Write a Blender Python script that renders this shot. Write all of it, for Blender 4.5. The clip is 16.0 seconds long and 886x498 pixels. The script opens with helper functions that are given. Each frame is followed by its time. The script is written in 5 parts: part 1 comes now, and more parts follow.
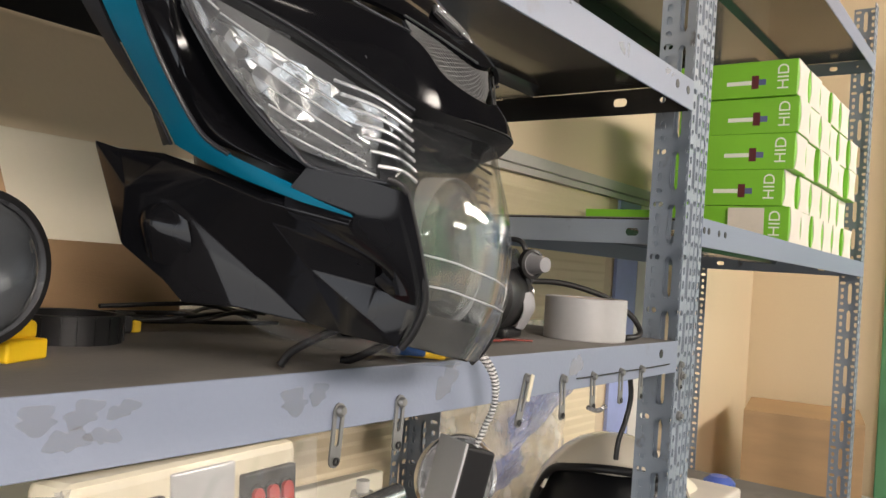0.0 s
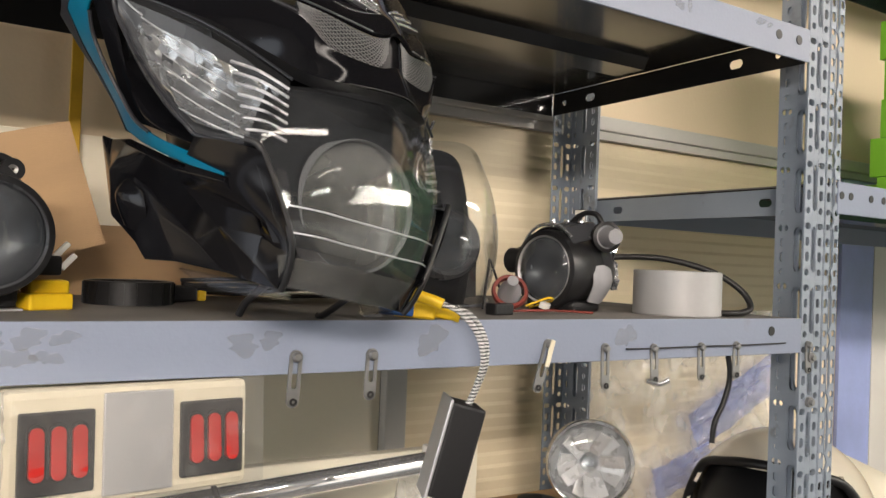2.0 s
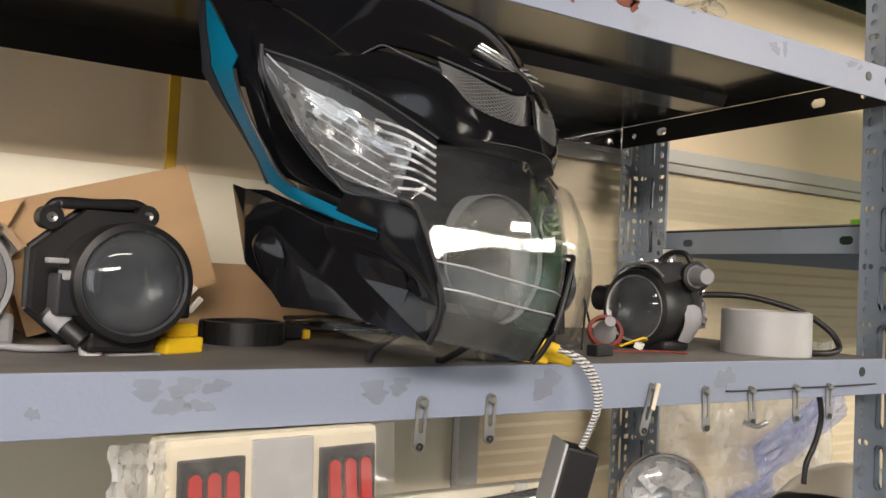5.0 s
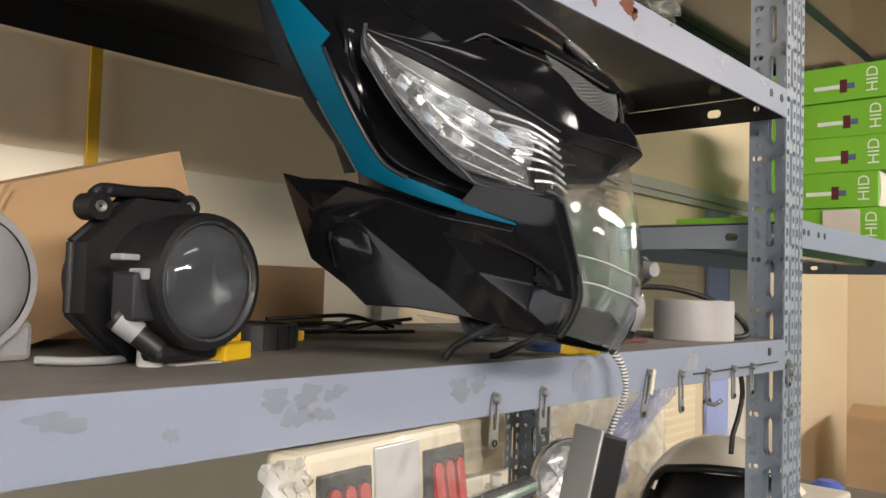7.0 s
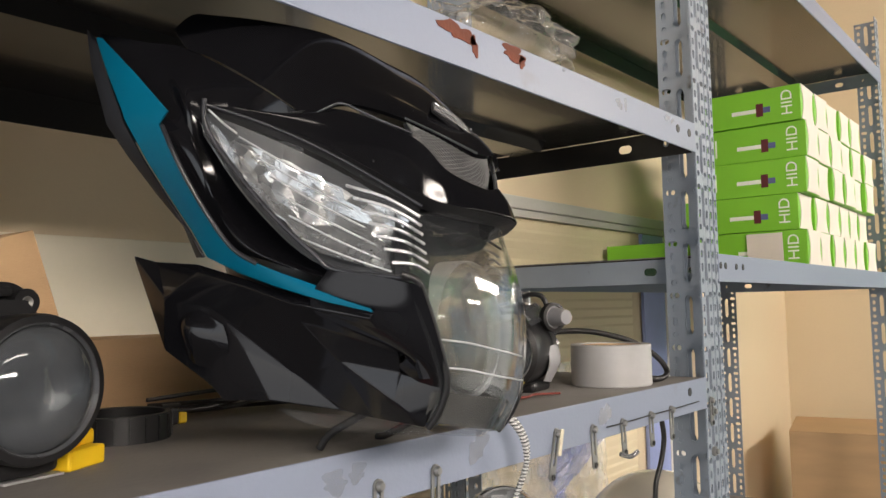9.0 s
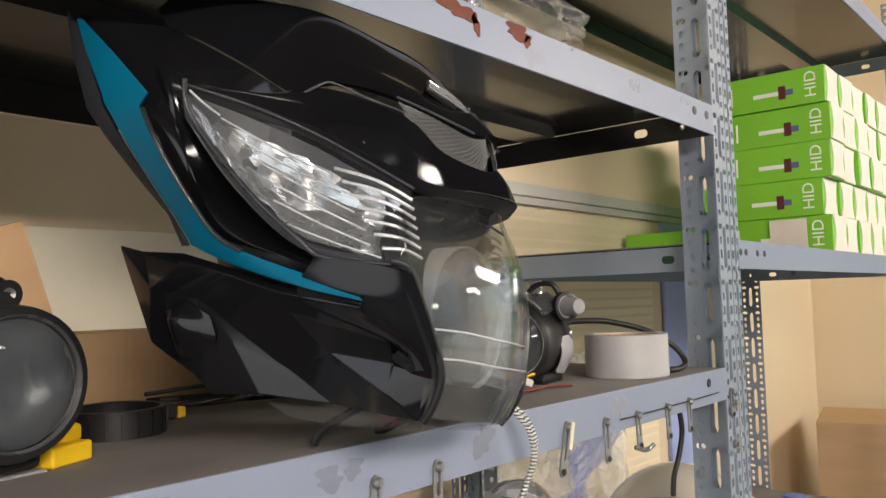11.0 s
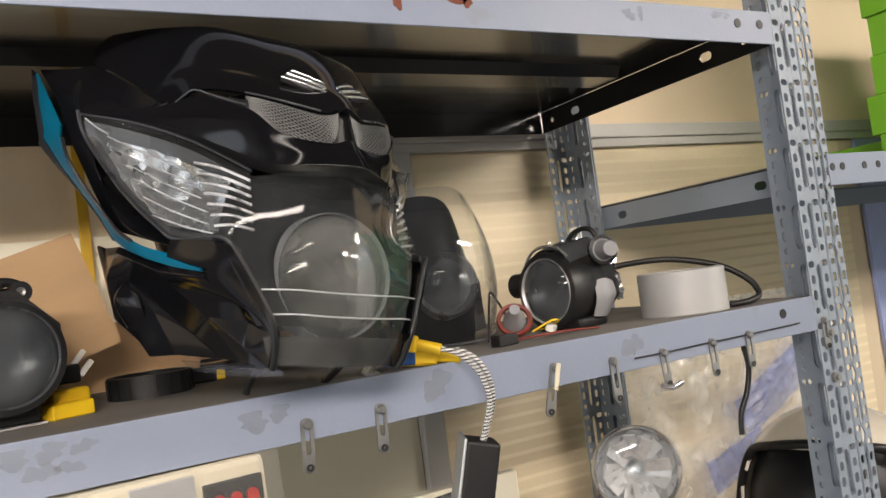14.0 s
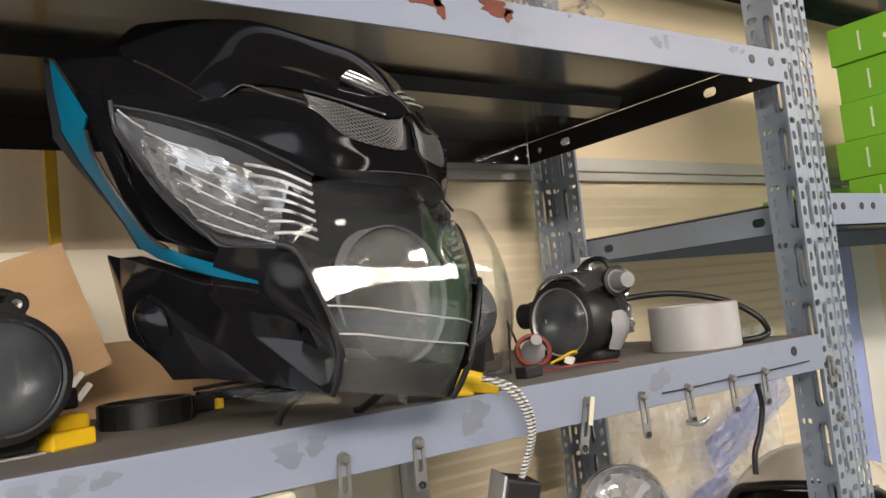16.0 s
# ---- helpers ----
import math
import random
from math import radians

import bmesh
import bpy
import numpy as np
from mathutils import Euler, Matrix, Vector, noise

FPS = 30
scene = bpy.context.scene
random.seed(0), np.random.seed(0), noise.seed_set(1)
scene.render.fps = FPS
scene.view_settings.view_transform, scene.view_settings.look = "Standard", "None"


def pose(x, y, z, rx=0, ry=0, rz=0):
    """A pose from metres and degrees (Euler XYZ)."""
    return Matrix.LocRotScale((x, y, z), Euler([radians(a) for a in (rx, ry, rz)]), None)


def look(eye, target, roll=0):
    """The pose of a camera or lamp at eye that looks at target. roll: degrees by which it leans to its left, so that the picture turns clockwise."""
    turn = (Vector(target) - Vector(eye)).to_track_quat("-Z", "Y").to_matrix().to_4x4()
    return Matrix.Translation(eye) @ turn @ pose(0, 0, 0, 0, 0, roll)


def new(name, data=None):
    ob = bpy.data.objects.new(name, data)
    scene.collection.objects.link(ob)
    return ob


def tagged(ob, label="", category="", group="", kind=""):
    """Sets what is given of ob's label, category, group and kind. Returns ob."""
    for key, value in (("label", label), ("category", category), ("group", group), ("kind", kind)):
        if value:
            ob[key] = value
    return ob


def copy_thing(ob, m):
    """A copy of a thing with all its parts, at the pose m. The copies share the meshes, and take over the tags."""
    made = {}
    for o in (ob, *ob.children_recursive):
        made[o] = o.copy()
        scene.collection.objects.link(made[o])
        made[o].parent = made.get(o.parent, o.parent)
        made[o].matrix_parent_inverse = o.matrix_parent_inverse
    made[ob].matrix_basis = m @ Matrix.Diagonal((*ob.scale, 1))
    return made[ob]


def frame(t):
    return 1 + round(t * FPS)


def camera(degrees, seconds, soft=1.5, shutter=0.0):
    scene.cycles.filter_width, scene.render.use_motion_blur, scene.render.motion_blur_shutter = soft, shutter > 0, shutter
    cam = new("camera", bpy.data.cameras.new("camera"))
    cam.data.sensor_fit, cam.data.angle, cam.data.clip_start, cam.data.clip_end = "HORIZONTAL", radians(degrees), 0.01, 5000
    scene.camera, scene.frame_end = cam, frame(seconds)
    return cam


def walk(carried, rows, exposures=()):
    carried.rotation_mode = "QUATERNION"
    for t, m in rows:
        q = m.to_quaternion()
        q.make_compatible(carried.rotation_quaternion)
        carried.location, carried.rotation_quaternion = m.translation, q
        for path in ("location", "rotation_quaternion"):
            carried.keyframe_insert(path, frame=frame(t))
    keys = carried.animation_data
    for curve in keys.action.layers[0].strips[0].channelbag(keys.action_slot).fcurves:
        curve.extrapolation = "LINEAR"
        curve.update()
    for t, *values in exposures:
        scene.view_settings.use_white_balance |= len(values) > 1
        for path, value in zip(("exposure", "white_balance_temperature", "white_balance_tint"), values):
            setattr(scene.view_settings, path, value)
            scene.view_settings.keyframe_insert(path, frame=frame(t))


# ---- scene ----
cam = camera(58.0, 16.0)
METRES, EYE, TURN = 1.05, 1.30, -53.2
ROWS = [
    (0.0, 0.0, 0.0, 0.0, -0.1, 1.38, -4.07),
    (0.5, 0.0079, 0.0111, -0.0068, 3.2, 1.55, -3.33),
    (1.0, 0.0705, 0.0202, -0.0122, 11.49, 1.45, -4.2),
    (1.5, 0.1537, 0.0095, -0.0166, 18.23, 1.26, -3.48),
    (2.0, 0.2124, 0.0117, -0.0214, 20.99, 1.07, -2.29),
    (2.5, 0.2035, -0.0086, -0.0121, 23.19, 1.6, -2.73),
    (3.0, 0.1936, -0.0248, 0.0067, 24.74, 2.29, -2.8),
    (3.5, 0.1965, -0.0281, 0.0071, 24.85, 2.56, -2.31),
    (4.0, 0.198, -0.0297, 0.0051, 24.87, 2.62, -2.31),
    (4.5, 0.1907, -0.0258, 0.001, 24.59, 2.44, -2.55),
    (7.0, -0.0398, -0.064, -0.0138, 5.25, 2.73, -1.79),
    (7.5, -0.0255, -0.0517, 0.005, 2.79, 4.3, -1.85),
    (8.0, -0.0157, -0.0358, 0.0145, 1.41, 4.93, -0.68),
    (8.5, -0.0043, -0.0339, 0.0207, 1.55, 4.74, 0.71),
    (9.0, 0.0077, -0.0316, 0.0209, 2.22, 4.24, 1.11),
    (9.5, 0.0094, -0.0194, 0.02, 3.19, 4.04, 1.42),
    (10.0, 0.0118, -0.0124, 0.0181, 3.27, 3.82, 1.53),
    (12.5, 0.1026, 0.0029, 0.0189, 13.0, 3.36, 2.98),
    (13.0, 0.1732, 0.0277, 0.0176, 20.8, 2.79, 5.48),
    (13.5, 0.2322, 0.0217, 0.0116, 23.19, 2.33, 7.23),
    (14.0, 0.2579, 0.0079, -0.0057, 24.31, 2.72, 7.4),
    (14.5, 0.2275, 0.0127, -0.0032, 24.29, 3.8, 7.03),
    (15.0, 0.1795, 0.0179, -0.0064, 21.52, 4.46, 5.81),
    (15.5, 0.1601, 0.0235, -0.0058, 19.36, 4.65, 5.45),
    (16.0, 0.1673, 0.0115, -0.0044, 18.61, 4.68, 5.89),
]
walk(cam, [(t, pose(-0.345, -0.3285, EYE, 0, 0, TURN) @ pose(METRES * x, METRES * y, METRES * z, 90 + pitch, roll, yaw)) for t, x, y, z, yaw, pitch, roll in ROWS])

# ---- world and light ----
world = bpy.data.worlds.new("world")
scene.world = world
world.use_nodes = True
wn = world.node_tree
sky = wn.nodes.new("ShaderNodeTexSky")
sky.sky_type, sky.sun_disc, sky.sun_elevation, sky.sun_rotation = "NISHITA", False, radians(40), radians(200)
wn.nodes["Background"].inputs[1].default_value = 0.12
wn.links.new(sky.outputs[0], wn.nodes["Background"].inputs[0])


def area_lamp(name, m, sx, sy, watts, colour):
    data = bpy.data.lights.new(name, "AREA")
    data.shape, data.size, data.size_y, data.energy, data.color = "RECTANGLE", sx, sy, watts, colour
    ob = new(name, data)
    ob.matrix_world = m
    return ob


# fill light added at two unseen side doorways; the tubes give the bar reflections
area_lamp("fill_daylight", look((-2.62, -0.72, 1.15), (0, -0.4, 1.15)), 1.9, 1.9, 34, (0.95, 0.95, 0.98))
area_lamp("fill_daylight", look((2.44, -1.80, 1.05), (0.7, 0.4, 1.2)), 1.5, 2.0, 11, (1.0, 0.95, 0.88))
# The overhead second tube is added fill.
TUBES = [(-0.80, -1.55, 1.88), (-0.35, -1.35, 2.62), (1.75, -1.30, 1.98)]
for (tx, ty, tz), watts in zip(TUBES, (50, 6, 27)):
    area_lamp("tube_light", look((tx, ty, tz - 0.03), (tx, 0, 1.2 if tz < 2.2 else 0)), 1.2, 0.12, watts, (1.0, 0.89, 0.80))


# ---- materials ----
def material(name, colour, rough=0.5, metal=0.0, vary=0.12, scale=6.0, bump=0.0, fine=120.0, coat=0.0, stain=None, stain_at=0.62,
             stain_scale=5.0, spread=0.08, transmission=0.0, ior=1.45, emit=0.0, rand=0.0, stretch=(1, 1, 1), rough_vary=0.1):
    m = bpy.data.materials.new(name)
    m.use_nodes = True
    nt = m.node_tree
    p = nt.nodes["Principled BSDF"]
    co = nt.nodes.new("ShaderNodeTexCoord")
    mp = nt.nodes.new("ShaderNodeMapping")
    mp.inputs["Scale"].default_value = stretch
    nt.links.new(co.outputs["Object"], mp.inputs[0])

    def grain(sc, detail=5.0):
        n = nt.nodes.new("ShaderNodeTexNoise")
        n.inputs["Scale"].default_value, n.inputs["Detail"].default_value = sc, detail
        nt.links.new(mp.outputs[0], n.inputs["Vector"])
        return n

    def blend(fac, a, b, kind="MIX"):
        x = nt.nodes.new("ShaderNodeMix")
        x.data_type, x.blend_type = "RGBA", kind
        for sock, val in ((x.inputs[0], fac), (x.inputs[6], a), (x.inputs[7], b)):
            if isinstance(val, bpy.types.NodeSocket):
                nt.links.new(val, sock)
            else:
                sock.default_value = val
        return x.outputs[2]

    def ramp(src, lo, hi, a=0.0, b=1.0):
        r = nt.nodes.new("ShaderNodeMapRange")
        r.inputs[1].default_value, r.inputs[2].default_value, r.inputs[3].default_value, r.inputs[4].default_value = lo, hi, a, b
        nt.links.new(src, r.inputs[0])
        return r.outputs[0]

    big, small = grain(scale), grain(fine, 3.0)
    c = (*colour, 1)
    dark = (*[v * (1 - vary) for v in colour], 1)
    light = (*[min(1, v * (1 + vary)) for v in colour], 1)
    col = blend(ramp(big.outputs[0], 0.3, 0.7), dark, light)
    col = blend(ramp(small.outputs[0], 0.3, 0.7, 0, 0.35 * min(1, vary * 4)), col, (*[v * 0.8 for v in colour], 1))
    if rand:
        oi = nt.nodes.new("ShaderNodeObjectInfo")
        col = blend(ramp(oi.outputs["Random"], 0, 1, 0, rand), col, (*[v * 0.45 for v in colour], 1))
    if stain:
        st = grain(stain_scale, 8.0)
        col = blend(ramp(st.outputs[0], stain_at - spread / 2, stain_at + spread), col, (*stain, 1))
    nt.links.new(col, p.inputs["Base Color"])
    p.inputs["Metallic"].default_value = metal
    nt.links.new(ramp(big.outputs[0], 0.3, 0.7, max(0.0, rough - rough_vary * rough), min(1, rough + rough_vary)), p.inputs["Roughness"])
    p.inputs["Coat Weight"].default_value = coat
    p.inputs["Coat Roughness"].default_value = 0.04
    p.inputs["Transmission Weight"].default_value = transmission
    p.inputs["IOR"].default_value = ior
    if emit:
        p.inputs["Emission Color"].default_value = c
        p.inputs["Emission Strength"].default_value = emit
    if bump:
        b = nt.nodes.new("ShaderNodeBump")
        b.inputs["Strength"].default_value, b.inputs["Distance"].default_value = bump, 0.001
        nt.links.new(small.outputs[0], b.inputs["Height"])
        nt.links.new(b.outputs[0], p.inputs["Normal"])
    return m


def clear(name, colour=(1, 1, 1), rough=0.02, haze=0.0, haze_colour=(0.5, 0.5, 0.5)):
    """Thin clear plastic: what lies behind shows through, with a Fresnel gloss and a little patchy haze."""
    m = bpy.data.materials.new(name)
    m.use_nodes = True
    nt = m.node_tree
    nt.nodes.remove(nt.nodes["Principled BSDF"])
    out = nt.nodes["Material Output"]
    see, gloss, haze_bsdf = (nt.nodes.new("ShaderNodeBsdf" + k) for k in ("Transparent", "Glossy", "Diffuse"))
    see.inputs[0].default_value = (*colour, 1)
    gloss.inputs["Roughness"].default_value = rough
    haze_bsdf.inputs[0].default_value = (*haze_colour, 1)
    lw, pw, fr = nt.nodes.new("ShaderNodeLayerWeight"), nt.nodes.new("ShaderNodeMath"), nt.nodes.new("ShaderNodeMapRange")
    lw.inputs[0].default_value = 0.5
    pw.operation, pw.inputs[1].default_value = "POWER", 4.0
    nt.links.new(lw.outputs["Facing"], pw.inputs[0])
    fr.inputs[3].default_value, fr.inputs[4].default_value = 0.045, 0.9
    nt.links.new(pw.outputs[0], fr.inputs[0])
    n = nt.nodes.new("ShaderNodeTexNoise")
    n.inputs["Scale"].default_value, n.inputs["Detail"].default_value = 22, 6
    co = nt.nodes.new("ShaderNodeTexCoord")
    nt.links.new(co.outputs["Object"], n.inputs["Vector"])
    r = nt.nodes.new("ShaderNodeMapRange")
    r.inputs[1].default_value, r.inputs[2].default_value, r.inputs[3].default_value, r.inputs[4].default_value = 0.35, 0.75, haze * 0.5, haze * 1.6
    nt.links.new(n.outputs[0], r.inputs[0])
    a, b = nt.nodes.new("ShaderNodeMixShader"), nt.nodes.new("ShaderNodeMixShader")
    nt.links.new(r.outputs[0], a.inputs[0])
    nt.links.new(see.outputs[0], a.inputs[1])
    nt.links.new(haze_bsdf.outputs[0], a.inputs[2])
    nt.links.new(fr.outputs[0], b.inputs[0])
    nt.links.new(a.outputs[0], b.inputs[1])
    nt.links.new(gloss.outputs[0], b.inputs[2])
    nt.links.new(b.outputs[0], out.inputs[0])
    return m


M_RACK = material("rack_blue_grey_paint", (0.235, 0.268, 0.35), 0.42, 0.0, 0.06, 3, 0.15, 300, stain=(0.20, 0.205, 0.22), stain_at=0.68, stain_scale=14, spread=0.06)
M_POST = material("post_grey_paint", (0.26, 0.30, 0.35), 0.4, 0.0, 0.10, 8, 0.15, 300, stain=(0.14, 0.14, 0.14), stain_at=0.68, stain_scale=30)
M_DUSTY = material("dusty_shelf_top", (0.20, 0.185, 0.17), 0.75, 0.0, 0.22, 7, 0.3, 220, stain=(0.13, 0.12, 0.115), stain_at=0.60, stain_scale=16, spread=0.2)
# Grey paint turned near black: shade under the shelves is put into it.
M_UNDER = material("glossy_shaded_underside", (0.026, 0.025, 0.024), 0.17, 0.0, 0.15, 4, 0.05, 90, coat=0.25)
M_WALL = material("cream_wall_paint", (0.74, 0.61, 0.42), 0.65, 0.0, 0.05, 1.6, 0.25, 160, stain=(0.66, 0.54, 0.37), stain_at=0.66, stain_scale=3)
M_SHUTTER = material("cream_corrugated_sheet", (0.84, 0.72, 0.50), 0.5, 0.0, 0.06, 2.5, 0.1, 160)
M_PALE = material("pale_painted_panel", (0.86, 0.80, 0.64), 0.55, 0.0, 0.05, 2, 0.1, 160)
M_TRUNK = material("grey_white_trunking", (0.50, 0.49, 0.46), 0.5, 0.0, 0.08, 5, 0.1, 200)
M_BLACK = material("black_gloss_plastic", (0.005, 0.005, 0.006), 0.08, 0.0, 0.3, 8, 0.35, 26, rough_vary=0.05, stain=(0.30, 0.30, 0.30), stain_at=0.77, stain_scale=260, spread=0.03)
M_BLACK.node_tree.nodes["Noise Texture.001"].inputs["Detail"].default_value = 0.0
M_BLACK.node_tree.nodes["Principled BSDF"].inputs["Specular IOR Level"].default_value = 0.26
M_SATIN = material("black_satin_plastic", (0.012, 0.012, 0.013), 0.38, 0.0, 0.25, 9, 0.15, 300)
M_DARK = material("dark_grey_housing", (0.022, 0.023, 0.027), 0.28, 0.0, 0.3, 14, 0.1, 200)
M_BEZEL = material("grey_satin_bezel", (0.055, 0.057, 0.062), 0.22, 0.0, 0.2, 20, 0.05, 200)
M_MESH = material("dull_silver_wire", (0.13, 0.13, 0.13), 0.40, 0.4, 0.15, 60)
M_CAVE = material("dark_lamp_cavity", (0.014, 0.015, 0.018), 0.5, 0.0, 0.3, 14, 0.1, 200)
M_CAVE.node_tree.nodes["Principled BSDF"].inputs["Specular IOR Level"].default_value = 0.15
M_TEAL = material("teal_metallic_decal", (0.0, 0.095, 0.165), 0.42, 0.0, 0.12, 12, 0.0, 400)
M_TEAL.node_tree.nodes["Principled BSDF"].inputs["Specular IOR Level"].default_value = 0.12
M_ALU = material("aluminised_reflector", (0.46, 0.47, 0.48), 0.22, 0.80, 0.08, 60, 0.2, 200)
M_CHROME = material("chrome_reflector", (0.86, 0.87, 0.88), 0.12, 0.85, 0.08, 30, 0.0, 200)
M_STEEL = material("brushed_steel", (0.55, 0.55, 0.55), 0.33, 0.6, 0.08, 10, 0.1, 300)
M_ZINC = material("zinc_plated_metal", (0.25, 0.248, 0.24), 0.36, 0.6, 0.12, 20, 0.1, 300)
M_GREYPLASTIC = material("grey_plastic", (0.30, 0.30, 0.31), 0.5, 0.0, 0.12, 20, 0.1, 300)
M_WHITE = material("white_plastic", (0.75, 0.73, 0.68), 0.45, 0.0, 0.06, 8, 0.05, 200)
M_IVORY = material("ivory_plastic_case", (0.66, 0.60, 0.45), 0.4, 0.0, 0.1, 9, 0.05, 200)
M_RED = material("red_rocker", (0.40, 0.014, 0.010), 0.3, 0.0, 0.15, 30, 0.0, 200, coat=0.4)
M_YELLOW = material("yellow_connector", (0.80, 0.52, 0.015), 0.4, 0.0, 0.1, 20, 0.05, 200)
M_BLUE = material("blue_connector", (0.02, 0.09, 0.30), 0.4, 0.0, 0.1, 20)
M_CARD = material("brown_cardboard", (0.46, 0.30, 0.16), 0.8, 0.0, 0.10, 5, 0.3, 260, stretch=(1, 1, 5))
M_GREEN = material("lime_green_carton", (0.20, 0.52, 0.03), 0.4, 0.0, 0.06, 9, 0.05, 200, rand=0.12)
M_CARTON = material("white_carton_end", (0.72, 0.66, 0.58), 0.7, 0.0, 0.08, 12, 0.15, 240)
M_INKWHITE = material("white_print", (0.82, 0.85, 0.75), 0.5, 0.0, 0.02)
M_INKBROWN = material("maroon_print", (0.10, 0.015, 0.02), 0.5, 0.0, 0.05)
M_INKBLUE = material("slate_blue_print", (0.10, 0.12, 0.26), 0.5, 0.0, 0.05)
M_RUST = material("bare_rusted_patch", (0.16, 0.05, 0.03), 0.8, 0.0, 0.3, 40, 0.5, 300)
M_TAPE = material("silver_tape_roll", (0.46, 0.455, 0.45), 0.48, 0.2, 0.10, 18, 0.1, 200)
M_RUBBER = material("black_cable_rubber", (0.012, 0.011, 0.011), 0.45, 0.0, 0.2, 20)
M_ORANGE = material("orange_seal", (0.20, 0.036, 0.026), 0.5, 0.0, 0.15, 20)
M_BAGBLUE = material("blue_print_on_bag", (0.10, 0.16, 0.55), 0.4, 0.0, 0.15, 10)
M_HELMET = material("white_helmet_paint", (0.72, 0.66, 0.55), 0.2, 0.0, 0.05, 6, 0.0, 200, coat=0.6)
M_DOORGREEN = material("green_door_paint", (0.10, 0.28, 0.14), 0.5, 0.0, 0.1, 4)
M_FLOOR = material("grey_floor_tiles", (0.10, 0.095, 0.09), 0.35, 0.0, 0.12, 4, 0.1, 100)
# Dark tone keeps unseen surfaces from brightening the black plastic.
M_DIM = material("dark_room_paint", (0.055, 0.05, 0.045), 0.8, 0.0, 0.15, 2, 0.1, 100)
# Unseen wall; its pale grey is there to reflect in the cowl's left facets.
M_GREYWALL = material("grey_west_wall_paint", (0.56, 0.57, 0.60), 0.7, 0.0, 0.2, 1.5, 0.1, 100, stain=(0.16, 0.16, 0.17), stain_at=0.58, stain_scale=1.8)
M_STRAP = material("yellow_strap", (0.55, 0.33, 0.02), 0.6, 0.0, 0.12, 30, 0.2, 300)
M_SILVER = material("silvered_lamp_bowl", (0.80, 0.81, 0.82), 0.25, 0.35, 0.08, 40, 0.0, 200)
M_TUBE = material("lit_tube", (1.0, 0.95, 0.86), 0.5, emit=9.0)
M_CLEAR = clear("clear_headlight_plastic", (0.96, 0.965, 0.965), 0.03, 0.012, (0.45, 0.47, 0.50))
M_GLASS = clear("projector_glass", (0.80, 0.84, 0.86), 0.02, 0.14, (0.38, 0.41, 0.44))
# Pale haze lightens this lens so that it shows behind the headlight glass.
M_BOWL = clear("hazy_projector_glass", (0.84, 0.84, 0.83), 0.03, 0.34, (0.46, 0.46, 0.44))
M_BAG = clear("milky_plastic_bag", (0.96, 0.96, 0.96), 0.25, 0.26, (0.92, 0.90, 0.86))
M_SMUDGE = clear("grey_adhesive_smudge", (1, 1, 1), 0.9, 0.075, (0.12, 0.12, 0.12))
# Haze for the headlight chin, carried by an added sheet.
M_LINER = clear("dull_grey_haze", (0.80, 0.80, 0.79), 0.2, 0.26, (0.20, 0.20, 0.19))
M_BLUEFILM = clear("blue_printed_film", (0.70, 0.75, 0.97), 0.3, 0.20, (0.32, 0.40, 0.82))
M_FILM = clear("clear_film", (0.97, 0.97, 0.97), 0.14, 0.07, (0.80, 0.78, 0.75))
M_PALEBLUE = material("pale_blue_print", (0.36, 0.43, 0.74), 0.5, 0.0, 0.12, 8)


# ---- mesh helpers ----
def part(name, bm, mat, parent=None, label="", smooth=False, m=None):
    me = bpy.data.meshes.new(name)
    bmesh.ops.recalc_face_normals(bm, faces=bm.faces)
    bm.to_mesh(me)
    bm.free()
    me.materials.append(mat)
    if smooth:
        for p in me.polygons:
            p.use_smooth = True
        me.set_sharp_from_angle(angle=radians(smooth if smooth > 1 else 40))
    ob = new(name, me)
    if parent:
        ob.parent = parent
    if m is not None:
        ob.matrix_basis = m
    if label:
        ob["label"] = label
    return ob


def thing(name, label, category, group="", m=None):
    ob = new(name)
    ob.empty_display_size = 0.02
    if m is not None:
        ob.matrix_basis = m
    return tagged(ob, label, category, group)


def add_box(bm, x0, x1, y0, y1, z0, z1, bevel=0.0):
    vs = [bm.verts.new((x, y, z)) for x in (x0, x1) for y in (y0, y1) for z in (z0, z1)]
    fs = [bm.faces.new([vs[i] for i in q]) for q in ((0, 1, 3, 2), (4, 6, 7, 5), (0, 4, 5, 1), (2, 3, 7, 6), (0, 2, 6, 4), (1, 5, 7, 3))]
    if bevel:
        es = list({e for f in fs for e in f.edges})
        bmesh.ops.bevel(bm, geom=es, offset=bevel, segments=2, affect="EDGES", profile=0.5)
    return bm


def box(x0, x1, y0, y1, z0, z1, bevel=0.0):
    return add_box(bmesh.new(), x0, x1, y0, y1, z0, z1, bevel)


def turned(profile, seg=40, closed=False):
    """A body turned about z from (radius, height) pairs."""
    bm = bmesh.new()
    rings = []
    for r, h in profile:
        if r < 1e-5:
            rings.append([bm.verts.new((0, 0, h))])
        else:
            rings.append([bm.verts.new((r * math.cos(2 * math.pi * k / seg), r * math.sin(2 * math.pi * k / seg), h)) for k in range(seg)])
    pairs = list(zip(rings, rings[1:])) + ([(rings[-1], rings[0])] if closed else [])
    for a, b in pairs:
        for k in range(seg):
            j = (k + 1) % seg
            if len(a) == 1 and len(b) > 1:
                bm.faces.new((a[0], b[k], b[j]))
            elif len(b) == 1 and len(a) > 1:
                bm.faces.new((a[k], a[j], b[0]))
            elif len(a) > 1:
                bm.faces.new((a[k], a[j], b[j], b[k]))
    return bm


